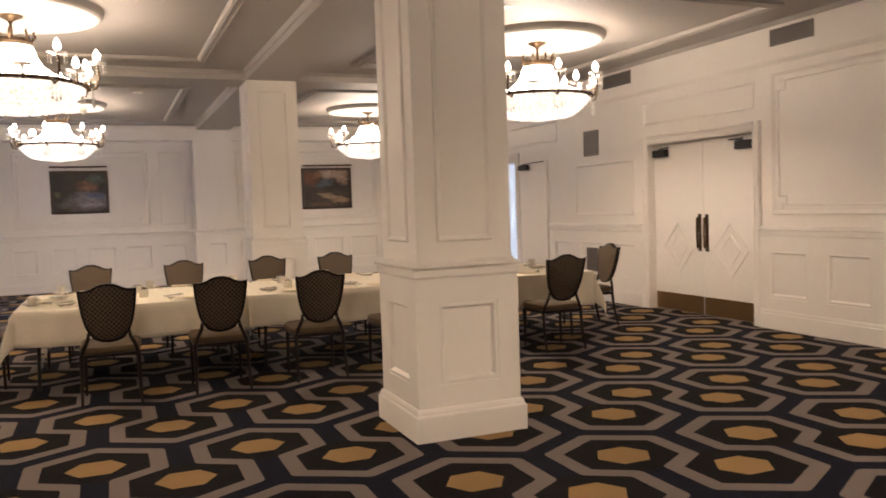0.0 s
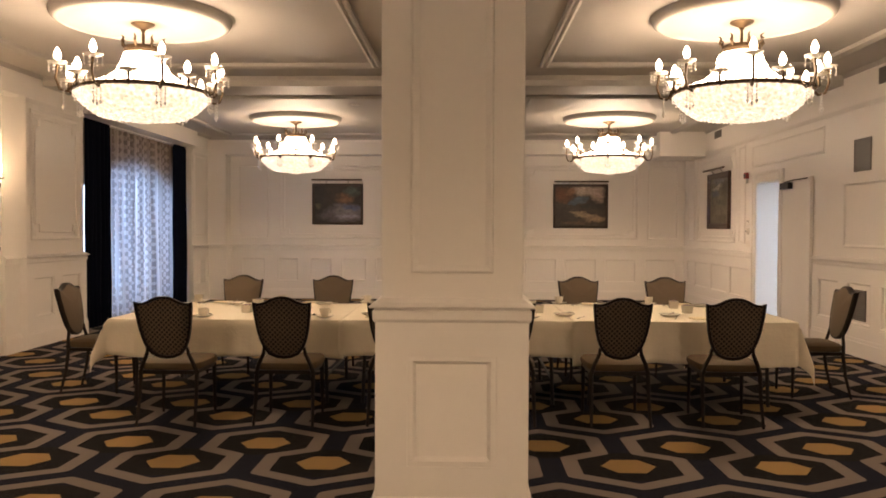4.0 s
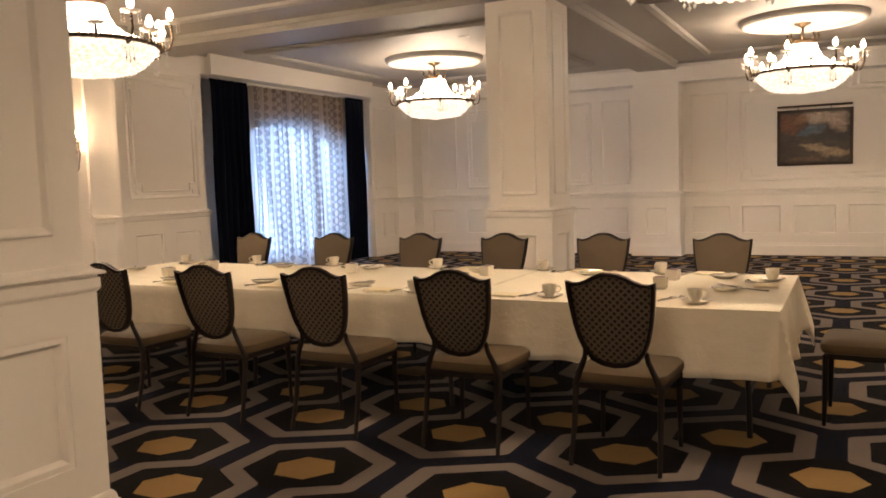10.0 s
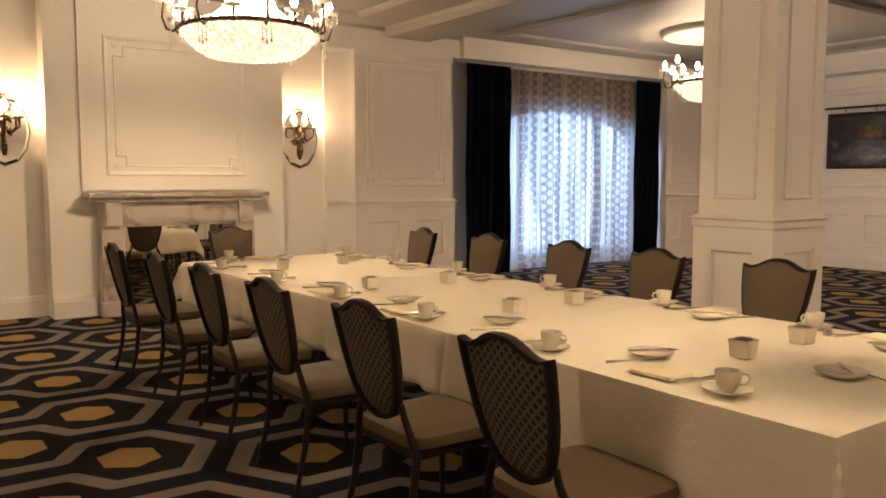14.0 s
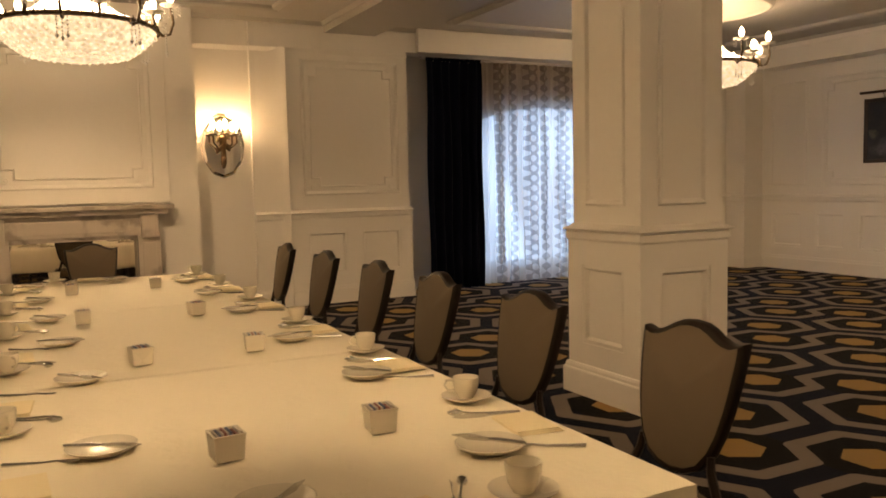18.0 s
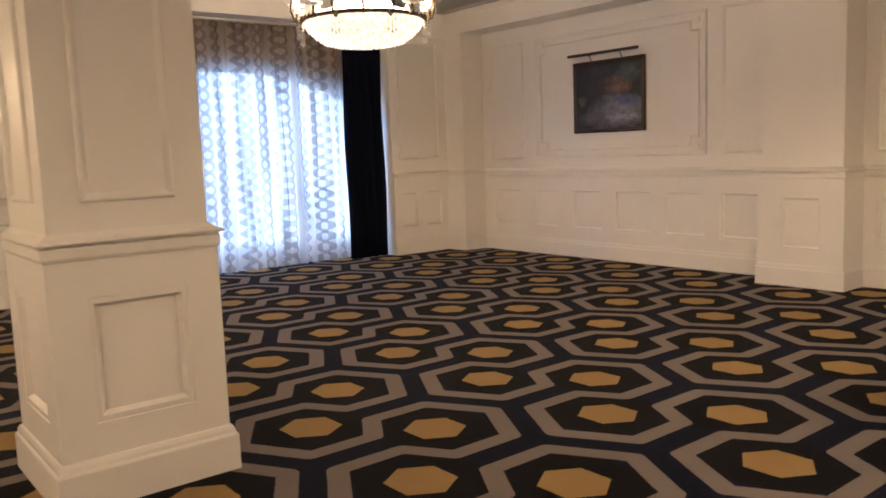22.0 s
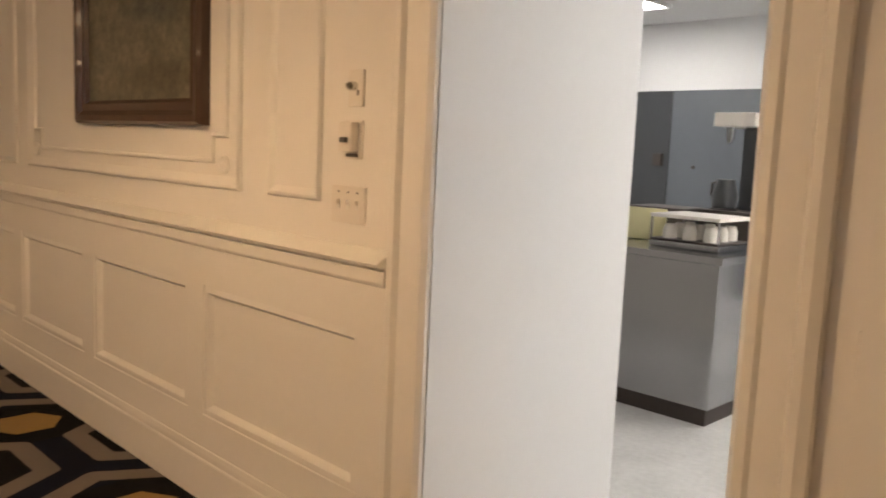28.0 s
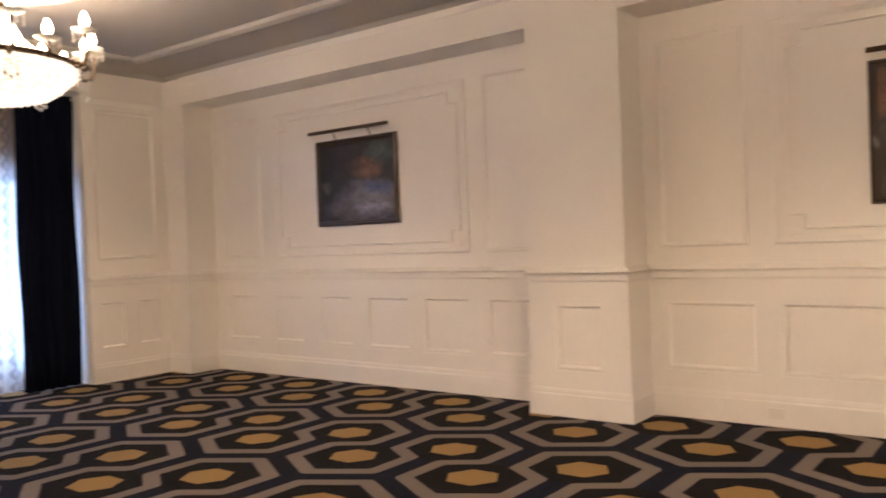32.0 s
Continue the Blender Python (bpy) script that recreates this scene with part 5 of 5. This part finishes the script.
ART_MOUNTAIN = painting_material("mountain painting", (0.135, 0.122, 0.090), [
    (0.50, 0.93, 0.42, 0.08, (0.16, 0.17, 0.18)), (0.30, 0.76, 0.20, 0.05, (0.36, 0.33, 0.28)), (0.52, 0.83, 0.16, 0.05, (0.38, 0.35, 0.30)), (0.30, 0.66, 0.26, 0.06, (0.085, 0.105, 0.14)), (0.82, 0.74, 0.20, 0.20, (0.070, 0.060, 0.042)),
    (0.60, 0.46, 0.30, 0.08, (0.080, 0.078, 0.062)), (0.40, 0.25, 0.40, 0.20, (0.14, 0.125, 0.095)), (0.70, 0.12, 0.30, 0.10, (0.09, 0.075, 0.05))], 14.0)
picture("garden_painting", "dark garden painting in a dark wooden frame under a picture light", pose(-0.18, NWALL, 1.575), 1.085, 0.87, ART_GARDEN, wide=0.05)
picture("road_painting", "autumn road landscape in a dark wooden frame under a picture light", pose(4.965, NWALL, 1.515), 1.15, 0.925, ART_ROAD, 0.05, wide=0.05)
picture("mountain_painting", "mountain landscape in a deep brown moulded frame", pose(EAST - 0.002, 15.15, 1.50, 0, 0, -90), 1.22, 1.02, ART_MOUNTAIN, 0.06, 0.055, 0.105, RED_WOOD)


# ---- double doors ----
def door_leaf(name, w, h, hinge, face, label, lozenge=True):
    """A flush leaf in its own x-z plane, hinge side at x=0, facing -y."""
    root = empty(name)
    tagged(root, label, "door")
    part("leaf", box(0.004, w - 0.003, 0.0, 0.045, 0.008, h - 0.006, 0.003), PAINT, root)
    if lozenge:
        cx, cz, r = w / 2, 0.84, 0.30
        bm = bmesh.new()
        for f in (1.0, 0.55):
            o = Vector((cx, 0, cz))
            q = [Vector((r * f, 0, 0)), Vector((0, 0, r * 1.15 * f)), Vector((-r * f, 0, 0)), Vector((0, 0, -r * 1.15 * f))]
            for i in range(4):
                tube([o + q[i] * 0.98 + Vector((0, -0.001, 0)), o + q[(i + 1) % 4] * 0.98 + Vector((0, -0.001, 0))], 0.011, 6, bm)
        part("lozenge_moulding", bm, PAINT, root)
    return root


DW = (DD1 - DD0) / 2
for side in (0, 1):
    d = door_leaf("door_1" if side == 0 else "door_2", DW, DDZ, 0, 0, "white flush double-door leaf with lozenge moulding, shut")
    tagged(d, kind="structure")
    # seen from the room: +x of the leaf runs south
    d.matrix_basis = pose(EAST + 0.10, DD1 - side * DW, 0, 0, 0, -90)
    hx = DW - 0.065 if side == 0 else 0.065
    pull = part("pull_handle", tube([(hx, -0.003, 1.24), (hx, -0.045, 1.23), (hx, -0.05, 1.04), (hx, -0.045, 0.86), (hx, -0.003, 0.85)], 0.013, 8), BRONZE, d, "long bronze pull handle")
    part("plate", box(hx - 0.03, hx + 0.03, -0.004, 0.0, 0.81, 1.28, 0.001), BRONZE, pull)
    part("kick_plate", box(0.012, DW - 0.010, -0.004, 0.0, 0.012, 0.235, 0.001), BRASS, d, "worn brass kick plate")
    cxx = 0.18 if side == 0 else DW - 0.20
    closer = part("door_closer", box(cxx - 0.13, cxx + 0.13, -0.075, -0.001, DDZ - 0.17, DDZ - 0.07, 0.008), BLACK_METAL, d, "black door closer")
    part("closer_arm", tube([(cxx, -0.06, DDZ - 0.065), (cxx + (0.22 if side == 0 else -0.22), -0.075, DDZ - 0.05), (cxx + (0.06 if side == 0 else -0.06), -0.004, DDZ - 0.04)], 0.009, 6), BLACK_METAL, closer)
frame_1 = structure(link("door_frame", boxes((EAST + 0.003, EAST + 0.19, DD0 - 0.002, DD0 + 0.003, 0, DDZ), (EAST + 0.003, EAST + 0.19, DD1 - 0.003, DD1 + 0.002, 0, DDZ), (EAST + 0.145, EAST + 0.2, DD0, DD1, 0, DDZ + 0.01)), PAINT), "white door frame behind the double doors", "door frame")

# service door, folded right back along the wall
sd = door_leaf("door_3", 0.93, 2.2, 0, 0, "white service door folded fully open along the wall", False)
tagged(sd, kind="structure")
sd.matrix_basis = pose(7.104, 12.135, 0, 0, 0, -90)
closer = part("door_closer", box(0.06, 0.36, -0.07, -0.001, 2.06, 2.15, 0.008), BLACK_METAL, sd, "black door closer")
part("closer_arm", tube([(0.2, -0.06, 2.155), (0.55, -0.06, 2.17), (0.9, -0.03, 2.175)], 0.009, 6), BLACK_METAL, closer)
for z in (0.25, 1.1, 1.95):
    part("hinge", tube([(0.0, 0.03, z - 0.05), (0.0, 0.03, z + 0.05)], 0.009, 8), PAINT, sd)


# ---- fixtures on the east wall ----
def grille(name, label, y0, y1, z0, z1, slats, cat="vent"):
    root = empty(name, pose(EAST, (y0 + y1) / 2, z0))
    tagged(root, label, cat)
    w, h = (y1 - y0) / 2, z1 - z0
    part("backing", box(-0.006, -0.001, -w + 0.004, w - 0.004, 0.004, h - 0.004), DARK_TOGGLE, root)
    part("frame", sweep_frame((0, w, 0), NY, Z, NX, 2 * w, h, ((0, 0), (0, 0.012), (0.018, 0.014), (0.022, 0.004))), GREY_VENT, root)
    for i in range(slats):
        z = 0.025 + (h - 0.05) * (i + 0.5) / slats
        part("slat", boxes((-0.013, -0.006, -w + 0.02, w - 0.02, z - 0.3 * (h - 0.05) / slats, z + 0.22 * (h - 0.05) / slats)), GREY_VENT, root)
    return root


tagged(grille("ceiling_vent", "long grey louvred air grille high on the wall", 5.71, 6.30, 3.11, 3.29, 7), group="air grilles on the wall")
tagged(grille("ceiling_vent", "long grey louvred air grille high on the wall", 8.87, 9.55, 3.11, 3.29, 7), group="air grilles on the wall")
tagged(grille("ceiling_vent", "short grey louvred air grille high on the wall", 15.10, 15.48, 3.17, 3.30, 6), group="air grilles on the wall")
grille("wall_speaker", "square grey loudspeaker grille set in the wall", 9.70, 10.10, 2.17, 2.55, 14, "speaker")
grille("wall_vent", "square grey return grille low on the wall", 9.77, 10.08, 0.42, 0.78, 12)

alarm = empty("fire_alarm", pose(EAST, 13.72, 2.32))
tagged(alarm, "small red fire alarm strobe on the wall", "alarm")
part("body", box(-0.05, 0.0, -0.055, 0.055, 0.0, 0.10, 0.006), RED_PLASTIC, alarm)
part("lens", box(-0.062, -0.05, -0.03, 0.03, 0.02, 0.08, 0.005), DARK_TOGGLE, alarm)
part("strobe", box(-0.045, 0.0, -0.035, 0.035, -0.075, -0.002, 0.006), PLASTIC, alarm, "white strobe block under the alarm")


def wall_plate(name, label, y, z, w, h, cat):
    root = empty(name, pose(EAST, y, z))
    tagged(root, label, cat)
    part("plate", box(-0.008, 0.0, -w / 2, w / 2, 0, h, 0.003), PLASTIC, root)
    return root


sw = wall_plate("light_switch", "ivory triple light switch plate with small toggles", 13.663, 1.203, 0.168, 0.118, "switch")
for k in (-1, 0, 1):
    part("slot", box(-0.0095, -0.008, k * 0.046 - 0.006, k * 0.046 + 0.006, 0.044, 0.074), CHINA, sw)
    part("toggle", box(-0.020, -0.008, k * 0.046 - 0.0045, k * 0.046 + 0.0045, 0.060, 0.074, 0.002), PLASTIC, sw)
    part("screw", box(-0.0095, -0.008, k * 0.046 - 0.003, k * 0.046 + 0.003, 0.095, 0.101), GREY_VENT, sw)
sw = wall_plate("dimmer_control", "ivory wall control with a projecting slider box", 13.650, 1.405, 0.092, 0.118, "control")
part("slider_box", box(-0.040, -0.008, -0.032, 0.030, 0.022, 0.112, 0.004), PLASTIC, sw)
part("slider", box(-0.052, -0.040, -0.018, 0.010, 0.050, 0.066, 0.003), GREY_VENT, sw)
part("lower_slot", box(-0.012, -0.008, -0.030, 0.026, 0.006, 0.017, 0.001), GREY_VENT, sw)
sw = wall_plate("knob_control", "ivory wall plate with a small steel rotary knob", 13.640, 1.565, 0.072, 0.112, "control")
part("knob", tube([(-0.008, 0.004, 0.062), (-0.028, 0.004, 0.062), (-0.034, 0.004, 0.062)], [0.014, 0.013, 0.010], 12), STEEL, sw)
part("mark", box(-0.0095, -0.008, -0.016, -0.008, 0.034, 0.050), GREY_VENT, sw)

# ---- service room beyond the doorway ----
KE, KN, KS, KC = 12.2, 17.2, 10.2, 2.66
structure(link("door_reveal", box(EAST + 0.004, EAST + 0.2, KD1 - 0.004, KD1 + 0.002, 0.004, KDZ), COLD_WALL), "cool white lining of the service doorway", "door frame")
structure(link("service_floor", box(EAST + 0.2, KE, KS, KN, -0.06, 0.002), SERVICE_FLOOR), "pale grey sealed service-room floor", "floor")
structure(link("threshold", box(EAST + 0.002, EAST + 0.2, KD0, KD1, -0.02, 0.004), SERVICE_FLOOR), "pale threshold strip in the doorway", "threshold")
structure(link("service_ceiling", box(EAST + 0.2, KE, KS, KN, KC, KC + 0.1), COLD_WALL), "white service-room ceiling", "ceiling")
for name, row in (("wall_service_1", (EAST + 0.2, 8.19, KD1 + 0.01, KD1 + 0.15, 0, KC)), ("wall_service_2", (KE, KE + 0.1, KS, KN, 0, KC)), ("wall_service_3", (EAST + 0.2, KE, KS - 0.1, KS, 0, KC)), ("wall_service_4", (EAST + 0.2, KE, KN, KN + 0.1, 0, KC))):
    structure(link(name, box(*row), COLD_WALL), "cool white plastered service-room wall", "wall")
structure(link("back_panel", box(KE - 0.03, KE - 0.004, 12.5, KN - 0.02, 0.3, 2.06), SLATE), "grey steel panelling on the service-room wall", "wall panel")
for y in (15.4, 12.6):
    p = empty("ceiling_light", pose(10.8, y, KC))
    part("frame", sweep_frame((-0.62, -0.34, 0), X, Y, DOWN, 1.24, 0.68, ((0, 0), (0, 0.03), (0.02, 0.03), (0.024, 0.0))), COLD_WALL, p)
    part("diffuser", box(-0.6, 0.6, -0.32, 0.32, -0.02, -0.004), PANEL_LIGHT, p)
    tagged(p, "flat fluorescent ceiling light panel, lit", "ceiling light", "light panels in the service room")
# unseen extra panel, added to brighten the wall beside the doorway
for y in (11.3,):
    p = empty("ceiling_light", pose(8.75, y, KC))
    part("frame", sweep_frame((-0.34, -0.62, 0), X, Y, DOWN, 0.68, 1.24, ((0, 0), (0, 0.03), (0.02, 0.03), (0.024, 0.0))), COLD_WALL, p)
    part("diffuser", box(-0.32, 0.32, -0.6, 0.6, -0.02, -0.004), PANEL_LIGHT, p)
    tagged(p, "flat fluorescent ceiling light panel, lit", "ceiling light", "light panels in the service room")

counter = empty("steel_counter", pose(9.62, 13.62, 0))
tagged(counter, "stainless steel work counter on a dark plinth", "counter")
part("body", box(0.0, 0.9, 0.0, 2.6, 0.10, 0.90, 0.004), STAINLESS, counter)
part("worktop", box(-0.03, 0.93, -0.03, 2.63, 0.90, 0.94, 0.004), STAINLESS, counter)
part("plinth", box(0.02, 0.88, 0.02, 2.58, 0.0, 0.10), DARK_BASE, counter)
WORKTOP = 0.942
paper = link("paper_pad", box(10.05, 10.07, 14.20, 14.62, WORKTOP, WORKTOP + 0.20, 0.003), PAPER)
tagged(paper, "yellow paper sheet standing on the steel counter", "paper")
tray = empty("cup_rack", pose(10.0, 13.94, WORKTOP))
tagged(tray, "grey rack of upturned white cups on the counter", "rack")
part("base", box(-0.2, 0.2, -0.22, 0.22, 0.0, 0.035, 0.006), STAINLESS, tray)
part("inner_tray", box(-0.195, 0.195, -0.215, 0.215, 0.036, 0.046, 0.003), DARK_TOGGLE, tray)
part("lid", box(-0.2, 0.2, -0.22, 0.22, 0.17, 0.192, 0.006), CHINA, tray)
for a in (-0.19, 0.19):
    for b in (-0.21, 0.21):
        part("post", tube([(a, b, 0.03), (a, b, 0.18)], 0.006, 6), STAINLESS, tray)
for i in range(3):
    for j in range(3):
        part("cup", lathe([(0.042, 0.047), (0.040, 0.10), (0.028, 0.132), (0.0, 0.134)], 12, at=(-0.12 + 0.12 * i, -0.13 + 0.13 * j, 0)), CHINA, tray, smooth=True)
urn = empty("coffee_machine", pose(10.75, 14.02, WORKTOP))
tagged(urn, "dark coffee brewer with steel spout standing behind the rack", "coffee machine")
part("base", box(-0.18, 0.16, -0.2, 0.24, 0.0, 0.19, 0.012), DARK_TOGGLE, urn)
part("hot_plate", lathe([(0.0, 0.20), (0.085, 0.20), (0.09, 0.192), (0.09, 0.186)], 18, at=(-0.06, 0.12, 0)), BLACK_METAL, urn)
part("column", box(0.04, 0.16, -0.02, 0.07, 0.19, 0.735, 0.01), DARK_STEEL, urn)
part("gauge_tube", tube([(-0.05, -0.12, 0.20), (-0.05, -0.12, 0.24), (-0.05, -0.12, 0.62), (-0.05, -0.12, 0.66)], [0.016, 0.026, 0.026, 0.014], 12), CHINA, urn, "white upright tube beside the column")
part("head", box(-0.16, 0.16, -0.09, 0.19, 0.735, 0.825, 0.012), CHINA, urn)
part("spout", tube([(-0.05, 0.12, 0.735), (-0.05, 0.12, 0.66), (-0.06, 0.12, 0.63)], [0.03, 0.024, 0.012], 10), STAINLESS, urn)
jug = part("jug", lathe([(0.0, 0.20), (0.075, 0.203), (0.085, 0.28), (0.062, 0.36), (0.058, 0.39), (0.0, 0.395)], 16, at=(-0.06, 0.12, 0)), DARK_STEEL, urn, "dark steel jug", True)
part("handle", tube([(-0.06, 0.175, 0.375), (-0.06, 0.215, 0.36), (-0.06, 0.218, 0.29), (-0.06, 0.172, 0.25)], 0.009, 6), DARK_TOGGLE, jug)

# ---- recessed ceiling lights ----
for x, y in ((0.85, 12.65), (3.96, 6.39)):
    d = empty("downlight", pose(x, y, CEIL))
    tagged(d, "small round recessed ceiling downlight", "downlight", "downlights in the ceiling")
    part("trim_ring", lathe([(0.045, -0.004), (0.062, -0.010), (0.075, -0.006), (0.078, 0.002)], 24), PAINT, d, smooth=True)
    part("lens", lathe([(0.0, -0.006), (0.03, -0.006), (0.046, -0.003)], 20), CHINA, d)

# ---- outlets in the baseboard ----
for x in (3.76, 6.43):
    o = empty("wall_outlet", pose(x, NORTH - 0.040, 0.055))
    tagged(o, "white electrical outlet plate set in the baseboard", "outlet", "outlets along the far wall")
    part("plate", box(-0.058, 0.058, -0.006, 0.001, 0.0, 0.075, 0.002), PLASTIC, o)
    for k in (-0.026, 0.026):
        part("socket", box(k - 0.014, k + 0.014, -0.008, -0.005, 0.02, 0.055, 0.001), CHINA, o)

# ---- back wall of the service room ----
shaft = empty("dark_panel", pose(KE - 0.03, 15.86, 0.3))
tagged(shaft, "dark steel wall panel with a small switch box", "wall panel")
part("sheet", box(-0.014, -0.002, -0.45, 0.45, 0.02, 1.755, 0.003), DARK_STEEL, shaft)
part("switch_box", box(-0.05, -0.014, -0.40, -0.31, 1.09, 1.20, 0.004), DARK_TOGGLE, shaft)
knob = empty("wall_button", pose(KE - 0.03, 15.17, 1.39))
tagged(knob, "small dark button on the grey panelling", "button")
part("cap", tube([(0.0, 0, 0), (-0.016, 0, 0)], [0.018, 0.014], 12), DARK_TOGGLE, knob)
pan = empty("serving_tray", pose(10.56, 14.48, WORKTOP))
tagged(pan, "black serving tray lying on the steel counter", "tray")
part("base", box(-0.18, 0.18, -0.22, 0.22, 0.0, 0.012, 0.003), DARK_TOGGLE, pan)
part("stacked_tray", box(-0.17, 0.17, -0.21, 0.21, 0.013, 0.19, 0.02), DARK_TOGGLE, pan, "stack of black trays")
part("rim", sweep_frame((-0.18, -0.22, 0.012), X, Y, Z, 0.36, 0.44, ((0, -0.002), (0, 0.022), (0.008, 0.022), (0.014, -0.002))), DARK_TOGGLE, pan)
